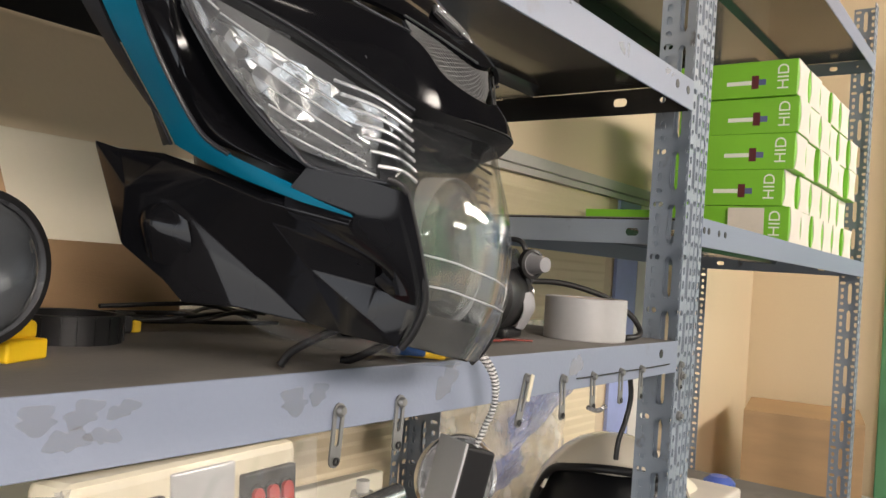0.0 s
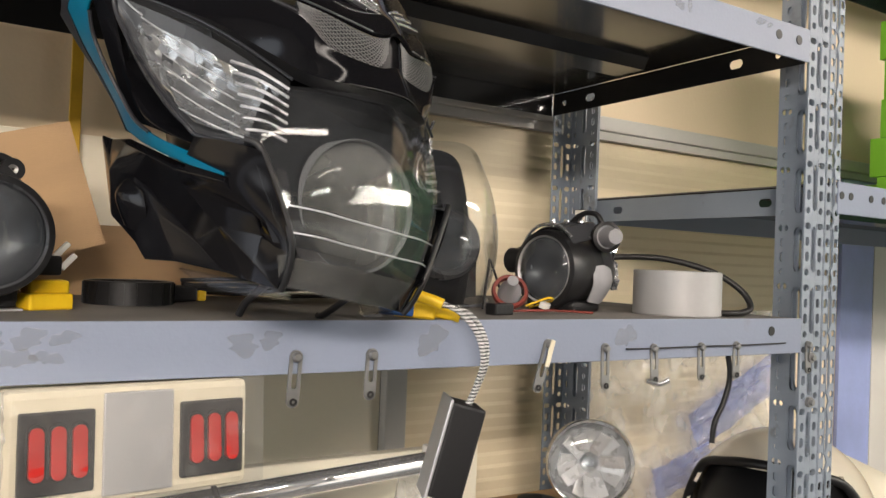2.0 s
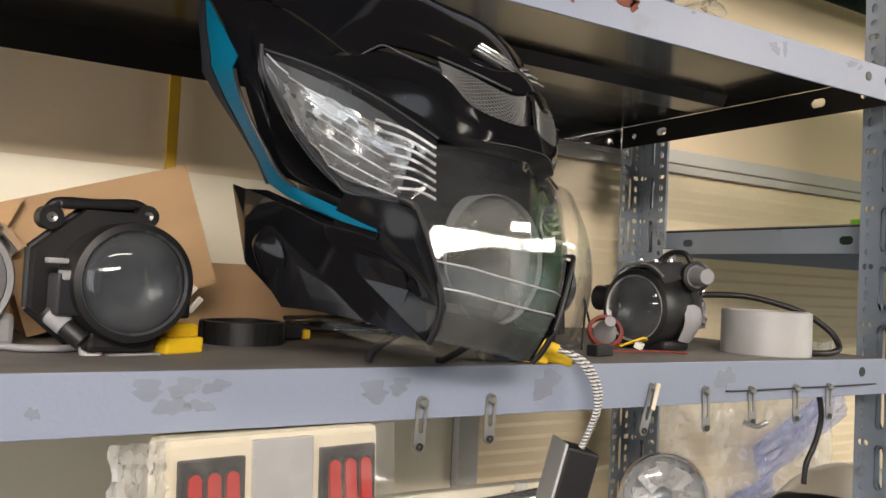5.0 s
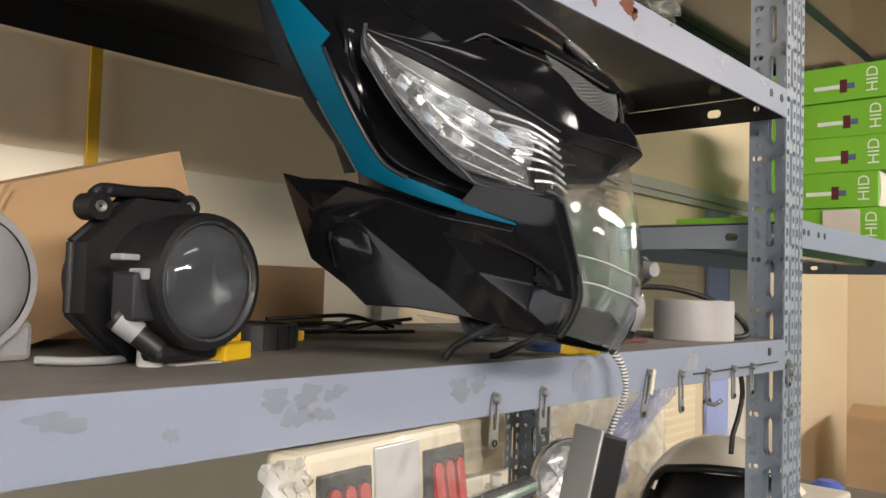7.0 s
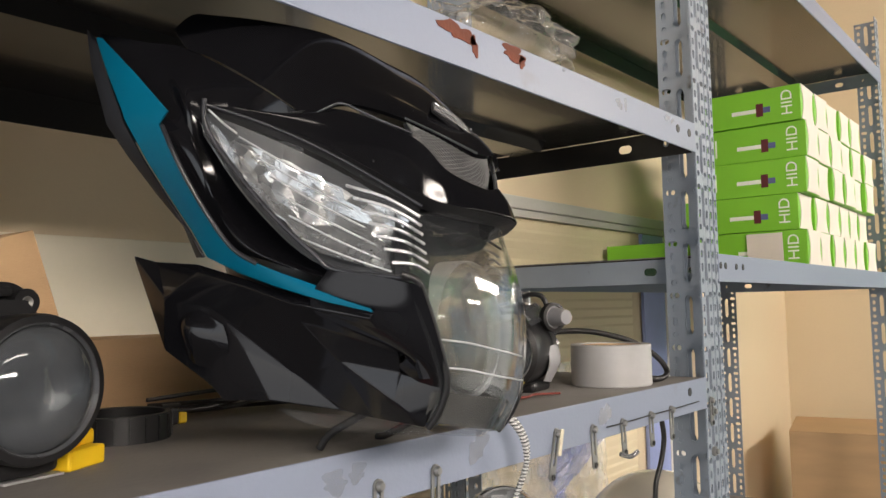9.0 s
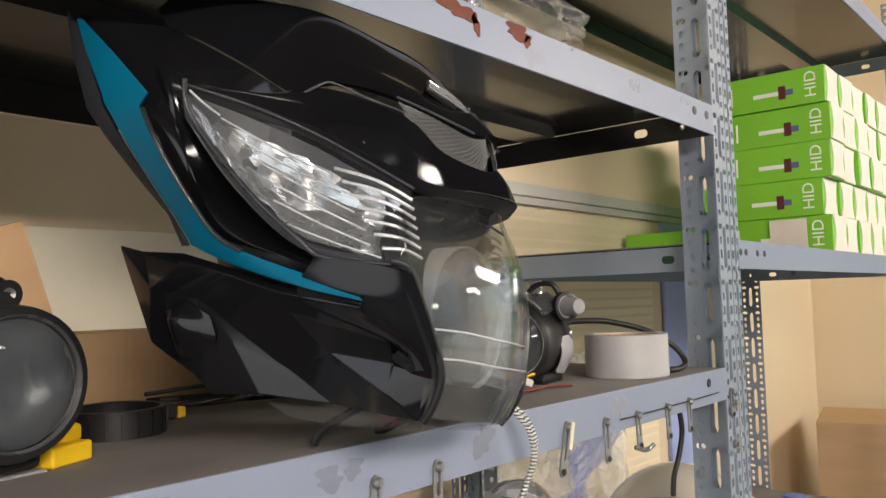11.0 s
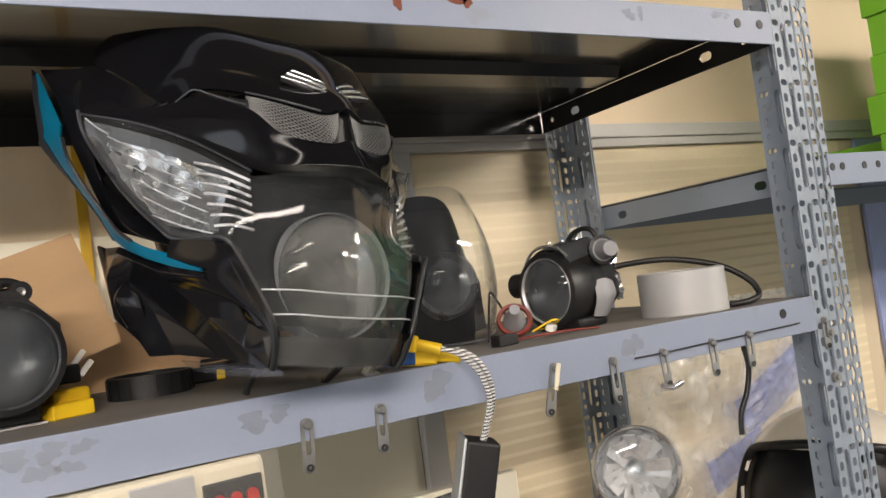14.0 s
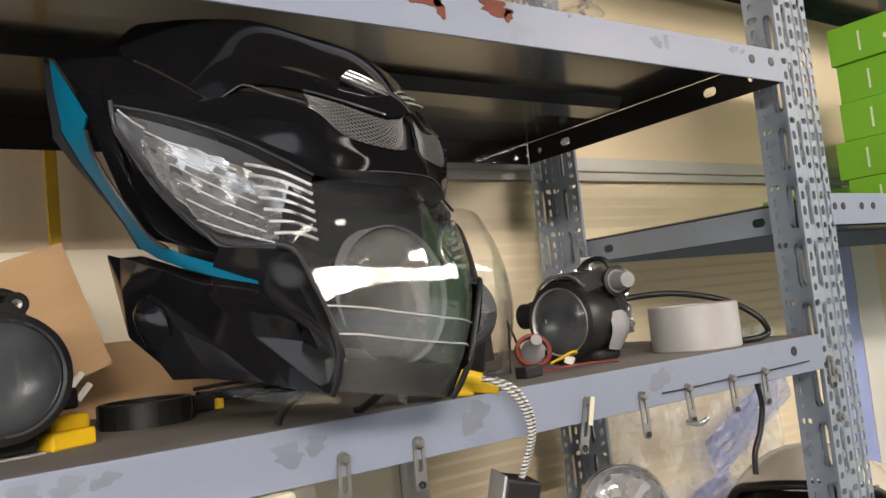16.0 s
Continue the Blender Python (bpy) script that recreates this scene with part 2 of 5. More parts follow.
def spline(pts, n, closed=False):
    """Points on a Catmull-Rom curve through pts."""
    P = [Vector(p) for p in pts]
    out = []
    N = len(P)
    for i in range(n):
        f = i * (N - 1) / (n - 1)
        k = min(int(f), N - 2)
        t = f - k
        a, b, c, d = P[max(k - 1, 0)], P[k], P[k + 1], P[min(k + 2, N - 1)]
        out.append(0.5 * (2 * b + (c - a) * t + (2 * a - 5 * b + 4 * c - d) * t * t + (3 * b - a - 3 * c + d) * t ** 3))
    return out


def tube(pts, r, n=40, seg=10, bm=None):
    """A round rod or cable along a curve."""
    bm = bm or bmesh.new()
    line = spline(pts, n)
    rings, side = [], None
    for i, p in enumerate(line):
        d = (line[min(i + 1, n - 1)] - line[max(i - 1, 0)]).normalized()
        if side is None:
            side = d.orthogonal().normalized()
        side = (side - d * side.dot(d)).normalized()
        up = d.cross(side)
        rings.append([bm.verts.new(p + r * (math.cos(2 * math.pi * k / seg) * side + math.sin(2 * math.pi * k / seg) * up)) for k in range(seg)])
    for a, b in zip(rings, rings[1:]):
        for k in range(seg):
            bm.faces.new((a[k], a[(k + 1) % seg], b[(k + 1) % seg], b[k]))
    bm.faces.new(rings[0])
    bm.faces.new(rings[-1][::-1])
    return bm


def loft(net, nu=24, nv=24, thick=0.0, flip=False):
    """A smooth sheet through a net of control points, mirrored in x if flip."""
    cols = [spline(row, nu) for row in net]
    grid = [spline([c[i] for c in cols], nv) for i in range(nu)]
    bm = bmesh.new()
    V = [[bm.verts.new((-p.x if flip else p.x, p.y, p.z)) for p in row] for row in grid]
    for i in range(nu - 1):
        for j in range(nv - 1):
            bm.faces.new((V[i][j], V[i + 1][j], V[i + 1][j + 1], V[i][j + 1]))
    bmesh.ops.remove_doubles(bm, verts=bm.verts, dist=1e-6)
    if thick:
        bmesh.ops.recalc_face_normals(bm, faces=bm.faces)
        z = sum(f.normal.z * f.calc_area() for f in bm.faces)
        if z < 0:
            bmesh.ops.reverse_faces(bm, faces=bm.faces)
        bmesh.ops.solidify(bm, geom=bm.faces[:], thickness=thick)
    return bm


def plate(outline, thick, hole=None):
    """A flat plate in the x-z plane, extruded along y, from an outline of (x, z)."""
    bm = bmesh.new()
    f = bm.faces.new([bm.verts.new((x, 0, z)) for x, z in outline])
    r = bmesh.ops.extrude_face_region(bm, geom=[f])
    bmesh.ops.translate(bm, verts=[v for v in r["geom"] if isinstance(v, bmesh.types.BMVert)], vec=(0, thick, 0))
    return bm


def holed_sheet(bm, cells, at):
    """Rectangular cells, each with an oval hole; at maps (a, b) on the sheet to a place."""
    for a0, a1, b0, b1, ha, hb in cells:
        ca, cb, wa, wb = (a0 + a1) / 2, (b0 + b1) / 2, (a1 - a0) / 2, (b1 - b0) / 2
        n = 16
        inner, outer = [], []
        for k in range(n):
            t = 2 * math.pi * (k + 0.5) / n
            c, s = math.cos(t), math.sin(t)
            f = 1 / max(abs(c) / wa, abs(s) / wb)
            outer.append((ca + c * f, cb + s * f))
            r = min(ha, hb)
            inner.append((ca + (ha - r) * (1 if c > 0 else -1) + r * c, cb + (hb - r) * (1 if s > 0 else -1) + r * s))
        # put the four nearest outer points on the corners, so that cells tile
        for sa in (-1, 1):
            for sb in (-1, 1):
                k = min(range(n), key=lambda q: (outer[q][0] - ca - sa * wa) ** 2 + (outer[q][1] - cb - sb * wb) ** 2)
                outer[k] = (ca + sa * wa, cb + sb * wb)
        vi, vo = [bm.verts.new(at(*p)) for p in inner], [bm.verts.new(at(*p)) for p in outer]
        for k in range(n):
            j = (k + 1) % n
            bm.faces.new((vo[k], vo[j], vi[j], vi[k]))


def crumpled(name, w, h, d, seed, nx=40, nz=24):
    """A crumpled sheet of film in the x-z plane."""
    bm = bmesh.new()
    V = [[bm.verts.new((w * (i / nx - .5), d * noise.noise(Vector((i * 9 / nx, k * 7 / nz, seed))) + 0.4 * d * noise.noise(Vector((i * 25 / nx, k * 18 / nz, seed + 5))), h * (k / nz - 1))) for k in range(nz + 1)] for i in range(nx + 1)]
    for i in range(nx):
        for k in range(nz):
            bm.faces.new((V[i][k], V[i + 1][k], V[i + 1][k + 1], V[i][k + 1]))
    return bm


# ---- room ----
X0, X1, Y0, Y1, H = -2.6, 2.46, -4.0, 0.45, 2.75


def structure(name, bm, mat, label):
    return tagged(part(name, bm, mat), label, name.split("_")[0], kind="structure")


# Unseen floor, ceiling and south wall are dark to keep the cowl's reflections dark.
structure("floor", box(X0 - 0.1, X1 + 0.1, Y0 - 6, Y1 + 0.1, -0.05, 0), M_FLOOR, "dark grey workshop floor")
structure("ceiling", box(X0 - 0.1, X1 + 0.1, Y0 - 0.1, Y1 + 0.1, H, H + 0.1), M_DIM, "dark unseen ceiling")
structure("wall_north", box(X0 - 0.1, X1 + 0.1, Y1, Y1 + 0.12, 0, H), M_WALL, "cream painted wall behind the racks")
# Both side doorways are added, as openings for the fill lamps.
bm = bmesh.new()
add_box(bm, X1, X1 + 0.12, Y0, -2.60, 0, H)
add_box(bm, X1, X1 + 0.12, -1.00, Y1, 0, H)
add_box(bm, X1, X1 + 0.12, -2.60, -1.00, 2.10, H)
structure("wall_east", bm, M_WALL, "cream painted side wall with an added unseen doorway")
bm = bmesh.new()
add_box(bm, X0 - 0.12, X0, Y0, -1.70, 0, H)
add_box(bm, X0 - 0.12, X0, 0.25, Y1, 0, H)
add_box(bm, X0 - 0.12, X0, -1.70, 0.25, 2.15, H)
structure("wall_west", bm, M_GREYWALL, "unseen stained grey side wall with an added wide doorway")
# Never in view: this wall only shuts out light and stays dark in reflections.
structure("wall_south", box(X0, X1, Y0 - 0.12, Y0, 0, H), M_DIM, "dark unseen wall closing the room")
for tx, ty, tz in TUBES:
    t = thing("ceiling_light", "white batten with a lit fluorescent tube", "light", m=pose(tx, ty, tz + 0.08))
    part("batten", box(-0.62, 0.62, -0.03, 0.03, -0.06, 0, 0.004), M_WHITE, t)
    for sx in (-0.5, 0.5):
        part("hanger", tube([(sx, 0, 0), (sx, 0, (H - tz - 0.08) / 2), (sx, 0, H - tz - 0.08)], 0.004, 4, 8), M_ZINC, t)
    part("tube", tube([(-0.6, 0, -0.085), (0, 0, -0.085), (0.6, 0, -0.085)], 0.013, 4, 12), M_TUBE, t, smooth=60)
# wide trim, corrugated sheet and panels on the wall behind
bm = bmesh.new()
add_box(bm, 0.28, 2.0, 0.436, 0.449, 1.484, 1.497)
add_box(bm, 0.28, 2.0, 0.430, 0.449, 1.4975, 1.520, 0.002)
structure("trim", bm, M_TRUNK, "pale grey trunking along the wall")
bm = bmesh.new()
n = 40
for i in range(n):
    z = 0.75 + i * 0.0183
    for a, b in (((z, 0.4485), (z + 0.013, 0.4475)), ((z + 0.013, 0.4475), (z + 0.0183, 0.4485))):
        bm.faces.new([bm.verts.new(p) for p in ((0.345, a[1], a[0]), (1.30, a[1], a[0]), (1.30, b[1], b[0]), (0.345, b[1], b[0]))])
structure("panel_corrugated", bm, M_SHUTTER, "cream corrugated roller sheet on the wall")
# Top edge set at the level where the wall turns from pale to brown.
structure("panel_pale", box(-0.60, 0.300, 0.440, 0.449, 0.70, 1.402, 0.001), M_PALE, "pale cream panel on the wall")
structure("trim_upright", box(0.301, 0.333, 0.425, 0.449, 0.70, 1.483, 0.002), M_TRUNK, "pale grey upright strip beside the pale panel")

# ---- racks ----
def slotted_post(name, parent, x, y, dx, dy, wx, wy, z0=0.0, z1=1.98):
    """An angle post with its corner at (x, y); flanges run dx * wx and dy * wy."""
    bm = bmesh.new()
    for w, at in ((wx, lambda a, b: (x + dx * a, y, b)), (wy, lambda a, b: (x, y + dy * a, b))):
        cells = []
        cols = [(0.0, w * 0.36), (w * 0.36, w * 0.64), (w * 0.64, w)]
        z = z0
        while z < z1 - 0.001:
            if z < 0.70:
                bm.faces.new([bm.verts.new(at(a, b)) for a, b in ((0, z), (w, z), (w, 0.70), (0, 0.70))])
                z = 0.70
                continue
            for c, (a0, a1) in enumerate(cols):
                if c == 1:
                    cells.append((a0, a1, z, z + 0.064, (a1 - a0) * 0.30, 0.024))
                else:
                    for k in range(4):
                        oval = ((0.0036, 0.0036), (0.0034, 0.0055), (0.0032, 0.0048), (0.0062, 0.0034))[k]
                        cells.append((a0, a1, z + k * 0.016, z + k * 0.016 + 0.016, min(oval[0], (a1 - a0) * 0.42), oval[1]))
            z += 0.064
        holed_sheet(bm, cells, at)
    bmesh.ops.remove_doubles(bm, verts=bm.verts, dist=1e-5)
    ob = part(name, bm, M_POST, parent)
    md = ob.modifiers.new("thickness", "SOLIDIFY")
    md.thickness, md.offset = 0.0018, 0
    return ob


def bolt(parent, x, y, z, axis="y"):
    bm = turned([(0, 0), (0.0055, 0), (0.0055, 0.0035), (0.0032, 0.0036), (0.003, 0.0065), (0, 0.0067)], 12)
    return part("bolt", bm, M_ZINC, parent, smooth=30, m=pose(x, y, z, 90 if axis == "y" else 0, 0 if axis == "y" else -90, 0))


def shelf(parent, x0, x1, y0, y1, top, lip=0.035, stiff=True):
    sh = part("shelf", box(x0, x1, y0, y1, top - 0.0012, top, 0), M_DUSTY, parent)
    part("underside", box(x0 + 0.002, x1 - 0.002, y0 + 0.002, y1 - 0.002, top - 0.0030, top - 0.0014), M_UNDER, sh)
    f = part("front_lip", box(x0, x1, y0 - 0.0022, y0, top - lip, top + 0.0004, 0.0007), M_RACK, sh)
    # Upper back lips and the first rack's side lips share the shade-dark tone.
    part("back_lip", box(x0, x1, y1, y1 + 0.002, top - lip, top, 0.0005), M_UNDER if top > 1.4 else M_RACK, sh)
    for a, side in ((x0, -1), (x1, 1)):
        bm = bmesh.new()
        cells = [(y0 + 0.003, y0 + 0.065, top - lip, top - 0.0035, 0.004, 0.004), (y0 + 0.065, y0 + 0.11, top - lip, top - 0.0035, 0.009, 0.0052),
                 (y1 - 0.11, y1 - 0.05, top - lip, top - 0.0035, 0.009, 0.0052), (y1 - 0.05, y1 - 0.003, top - lip, top - 0.0035, 0.004, 0.004)]
        holed_sheet(bm, cells, lambda p, q: (a - side * 0.001, p, q))
        bm.faces.new([bm.verts.new((a - side * 0.001, p, q)) for p, q in ((y0 + 0.11, top - lip), (y1 - 0.11, top - lip), (y1 - 0.11, top - 0.0035), (y0 + 0.11, top - 0.0035))])
        bmesh.ops.remove_doubles(bm, verts=bm.verts, dist=1e-4)
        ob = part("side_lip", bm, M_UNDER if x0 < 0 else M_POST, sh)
        md = ob.modifiers.new("thickness", "SOLIDIFY")
        md.thickness, md.offset = 0.0015, 0
    # The stiffener wears the shade-dark underside tone too.
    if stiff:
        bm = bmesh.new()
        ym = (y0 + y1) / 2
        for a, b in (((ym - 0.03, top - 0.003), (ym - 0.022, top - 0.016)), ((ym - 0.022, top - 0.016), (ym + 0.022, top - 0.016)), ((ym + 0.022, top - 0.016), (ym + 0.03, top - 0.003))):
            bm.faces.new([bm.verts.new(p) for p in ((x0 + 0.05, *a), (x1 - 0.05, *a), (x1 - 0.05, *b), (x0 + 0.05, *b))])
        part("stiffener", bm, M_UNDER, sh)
    return sh


SH, UP = 1.236, 1.534
rack = thing("shelving_rack", "blue grey slotted angle steel rack with dusty shelves", "shelving rack", "racks")
L0, L1, D = -0.62, 0.583, 0.41
slotted_post("post", rack, L1, -0.0005, -1, 1, 0.033, 0.056)
slotted_post("post", rack, L1 + 0.007, D, -1, -1, 0.036, 0.056)
slotted_post("post", rack, L0, -0.0005, 1, 1, 0.033, 0.056)
slotted_post("post", rack, L0, D, 1, -1, 0.036, 0.056)
low = shelf(rack, L0 + 0.002, 0.549, 0.0, D - 0.004, SH)
top = shelf(rack, L0 + 0.002, 0.549, 0.0, D - 0.004, UP, 0.034)
shelf(rack, L0 + 0.002, 0.549, 0.0, D - 0.004, 0.83)
# Black discs laid on the lip paint the dark inside of its holes.
for bx, bz in ((0.497, UP - 0.014), (0.530, UP - 0.014), (0.5, SH - 0.012)):
    part("lip_hole", turned([(0, 0), (0.0048, 0), (0.0048, 0.0006), (0, 0.0006)], 14), M_RUBBER, rack, m=pose(bx, -0.0022, bz, 90, 0, 0))
bolt(rack, 0.565, -0.0015, 1.196)
bolt(rack, 0.565, -0.0015, 1.150)

rack2 = thing("shelving_rack", "grey slotted angle steel rack stacked with cartons", "shelving rack", "racks")
K0, K1 = 0.5865, 1.72
S2, U2 = 1.382, 1.86
slotted_post("post", rack2, K0, -0.0005, 1, 1, 0.024, 0.050)
slotted_post("post", rack2, K1, -0.0005, -1, 1, 0.036, 0.050)
slotted_post("post", rack2, K1, D, -1, -1, 0.036, 0.050)
slotted_post("post", rack2, K0 + 0.012, D, 1, -1, 0.036, 0.050)
for z in (S2, U2, 0.83):
    shelf(rack2, K0 + 0.034 if z == 0.83 else K0 + 0.020, K1 - 0.003, 0.0, D - 0.004, z, 0.034)
# Holes here too are discs, coloured with the dark of an opening.
for bx in (0.613, 0.630, 0.669, 0.694):
    part("lip_hole", turned([(0, 0), (0.0042, 0), (0.0042, 0.0006), (0, 0.0006)], 14), M_RUBBER, rack2, m=pose(bx, -0.0022, S2 - 0.014, 90, 0, 0))




def patch(name, parent, mat, x, y, z, rx, rz, seed):
    """A thin ragged patch on a face that looks to -y."""
    rnd = random.Random(seed)
    n = 34
    pts = []
    for k in range(n):
        t = 2 * math.pi * k / n
        r = 0.85 + 0.28 * math.sin(2 * t + seed) + 0.16 * math.sin(5 * t + 2 * seed) + 0.12 * rnd.random()
        pts.append((rx * r * math.cos(t), rz * r * math.sin(t)))
    return part(name, plate(pts, 0.0004), mat, parent, m=pose(x, y - 0.0004, z))


for k, (x, z, rx, rz) in enumerate(((0.092, 1.526, 0.020, 0.0075), (0.112, 1.520, 0.005, 0.008), (0.165, 1.527, 0.019, 0.006), (0.178, 1.523, 0.006, 0.005))):
    patch("bare_patch", rack, M_RUST, x, -0.0024, z, rx, rz, 40 + k)
for k, (x, z, rx, rz) in enumerate(((0.352, 1.521, 0.008, 0.005), (0.366, 1.523, 0.004, 0.006), (0.468, 1.527, 0.010, 0.003), (0.482, 1.526, 0.004, 0.003), (0.245, 1.531, 0.002, 0.002))):
    patch("scuff", rack, M_SMUDGE, x, -0.0024, z, rx, rz, 60 + k)
for k, (x, z, rx, rz) in enumerate(((-0.178, 1.226, 0.010, 0.005), (-0.158, 1.227, 0.009, 0.005), (-0.140, 1.227, 0.007, 0.004), (-0.164, 1.216, 0.008, 0.006), (-0.148, 1.216, 0.007, 0.004),
                                     (-0.285, 1.226, 0.012, 0.004), (-0.036, 1.221, 0.011, 0.006), (-0.018, 1.224, 0.008, 0.005), (0.104, 1.222, 0.011, 0.010), (0.300, 1.222, 0.010, 0.010), (-0.235, 1.215, 0.003, 0.004))):
    patch("smudge", rack, M_SMUDGE, x, -0.0024 - 0.0005 * (k % 3), z, rx * 1.1, rz * 1.1, 80 + k)


# ---- headlight cowl ----
cowl = thing("headlight_cowl", "glossy black motorcycle headlight cowl with a teal stripe", "headlight cowl")
a9 = radians(9)
cu, su = math.cos(a9), math.sin(a9)
# local x lateral, y up, z towards the front
cowl.matrix_basis = Matrix(((cu * cu, su * cu, su, 0.012), (su * cu, su * su, -cu, -0.080), (-su, cu, 0, 1.250), (0, 0, 0, 1)))

HOOD = [[(-.0986, .166, -.0706), (-.0889, .1765, -.0566), (-.067, .1715, -.029), (-.0277, .160, -.0022), (-.012, .1645, .001)],
        [(-.104, .175, -.084), (-.091, .188, -.067), (-.068, .184, -.038), (-.030, .172, -.0125), (-.012, .175, -.008)],
        [(-.110, .184, -.097), (-.095, .197, -.078), (-.069, .196, -.051), (-.031, .186, -.025), (-.012, .187, -.021)],
        [(-.118, .199, -.122), (-.100, .214, -.100), (-.071, .220, -.072), (-.034, .213, -.050), (-.012, .211, -.044)],
        [(-.122, .206, -.136), (-.104, .225, -.116), (-.073, .234, -.090), (-.036, .228, -.070), (-.012, .226, -.063)],
        [(-.1264, .211, -.147), (-.108, .235, -.132), (-.075, .241, -.112), (-.037, .239, -.095), (-.012, .238, -.090)],
        [(-.1262, .226, -.160), (-.112, .242, -.156), (-.076, .246, -.150), (-.038, .246, -.140), (-.012, .246, -.136)]]
WING = [[(-.155, .2150, -.189), (-.138, .213, -.168), (-.1258, .2105, -.147), (-.112, .186, -.102), (-.0995, .165, -.071)],
        [(-.147, .184, -.161), (-.141, .179, -.140), (-.139, .172, -.124), (-.116, .156, -.110), (-.092, .146, -.078)],
        [(-.144, .153, -.134), (-.135, .146, -.120), (-.128, .129, -.120), (-.108, .114, -.098), (-.084, .108, -.060)],
        [(-.125, .104, -.116), (-.120, .097, -.104), (-.117, .092, -.092), (-.102, .086, -.070), (-.085, .084, -.036)],
        [(-.117, .089, -.106), (-.112, .084, -.086), (-.106, .078, -.064), (-.096, .072, -.036), (-.088, .072, -.008)]]
# the nose under the hood: its upper edge follows the ridge and the grille, its lower edge the lamps
NOSE = [[(-0.1, 0.1655, -0.0725), (-0.0889, 0.1735, -0.059), (-0.068, 0.159, -0.0215), (-0.0516, 0.1426, -0.007), (-0.0244, 0.1388, 0.003), (-0.012, 0.142, 0.0055)],
        [(-0.1219, 0.1648, -0.0893), (-0.0954, 0.1637, -0.0621), (-0.0719, 0.1479, -0.0269), (-0.0549, 0.1336, -0.0069), (-0.0266, 0.131, 0.0066), (-0.0124, 0.1326, 0.0124)],
        [(-0.143, 0.1632, -0.109), (-0.101, 0.153, -0.068), (-0.075, 0.136, -0.035), (-0.0575, 0.1238, -0.0095), (-0.028, 0.1225, 0.0115), (-0.012, 0.1225, 0.0165)],
        [(-0.139, 0.1595, -0.112), (-0.098, 0.149, -0.074), (-0.072, 0.132, -0.043), (-0.055, 0.12, -0.019), (-0.028, 0.119, -0.005), (-0.012, 0.119, 0.004)]]
TEAL_OUT = [(-0.155, 0.211, -0.191), (-0.155, 0.187, -0.176), (-0.1535, 0.162, -0.16), (-0.1542, 0.156, -0.1555), (-0.1435, 0.136, -0.147), (-0.1305, 0.117, -0.139),
            (-0.1215, 0.101, -0.13), (-0.1145, 0.086, -0.122), (-0.112, 0.077, -0.1), (-0.107, 0.069, -0.075), (-0.099, 0.062, -0.05), (-0.091, 0.057, -0.025)]
TEAL_IN = [(-0.1545, 0.209, -0.188), (-0.1525, 0.183, -0.157), (-0.149, 0.1585, -0.1305), (-0.1477, 0.1525, -0.1375), (-0.1455, 0.138, -0.129), (-0.1375, 0.121, -0.122),
           (-0.1265, 0.103, -0.114), (-0.119, 0.089, -0.104), (-0.114, 0.081, -0.09), (-0.11, 0.076, -0.077), (-0.099, 0.068, -0.05), (-0.091, 0.058, -0.025)]
EDGE = [(-0.158, 0.216, -0.194), (-0.157, 0.193, -0.186), (-0.154, 0.161, -0.171), (-0.1547, 0.155, -0.1665),
        (-0.1445, 0.14, -0.159), (-0.1295, 0.121, -0.149), (-0.1165, 0.105, -0.139), (-0.1075, 0.088, -0.135)]
SIDE_LENS = [[(-.1425, .1612, -.1065), (-.119, .1545, -.082), (-.093, .1405, -.0525), (-.069, .1170, -.0135)],
             [(-.143, .154, -.101), (-.122, .131, -.074), (-.099, .109, -.042), (-.077, .095, -.006)],
             [(-.140, .145, -.102), (-.125, .110, -.076), (-.105, .080, -.043), (-.085, .075, -.003)]]
BEZEL = [[(-.1415, .160, -.110), (-.118, .152, -.088), (-.092, .138, -.058), (-.070, .115, -.020)],
         [(-.138, .151, -.111), (-.118, .128, -.092), (-.097, .107, -.066), (-.076, .094, -.027)],
         [(-.1385, .145, -.106), (-.123, .110, -.082), (-.103, .081, -.050), (-.083, .076, -.009)]]
REFLECTOR = [[(-.1285, .1465, -.0985), (-.107, .1385, -.076), (-.088, .1250, -.050), (-.0705, .1110, -.0185)],
             [(-.1275, .1410, -.102), (-.112, .124, -.086), (-.094, .105, -.060), (-.0745, .094, -.024)],
             [(-.1265, .1365, -.0985), (-.117, .110, -.077), (-.1025, .086, -.0505), (-.081, .080, -.0135)]]
GLASS = [[(-.012, .1205, .0070), (-.030, .1200, .0005), (-.052, .1185, -.0110), (-.0695, .1120, -.0175)],
         [(-.012, .100, .0128), (-.034, .100, .0085), (-.060, .097, .0000), (-.079, .092, -.0105)],
         [(-.012, .065, .0185), (-.034, .065, .016), (-.060, .064, .007), (-.081, .064, -.004)],
         [(-.012, .030, .0165), (-.030, .030, .014), (-.048, .028, .008), (-.061, .026, .001)],
         [(-.012, .001, .0060), (-.022, .001, .004), (-.040, .002, .000), (-.053, .003, -.008)]]
GRILLE = [[(-.0675, .1685, -.0285), (-.050, .1645, -.0185), (-.0277, .1575, -.0055), (-.0165, .1610, -.0030)],
          [(-.0670, .1590, -.0235), (-.0516, .1430, -.0100), (-.0244, .1390, -.0005), (-.0175, .1500, .0000)]]
MID = -.012


def mirrored(p):
    """The far side: the cowl is a little wrung, so it is narrower at mid height and sits back."""
    x, y, z = p
    d = MID - x
    wide = min(1.16, max(0.84, 1.08 - 3.6 * (y - .023))) + min(0.13, max(0.0, 2.6 * (y - .085)))
    return (MID + d * wide, y, z - 0.10 * d)


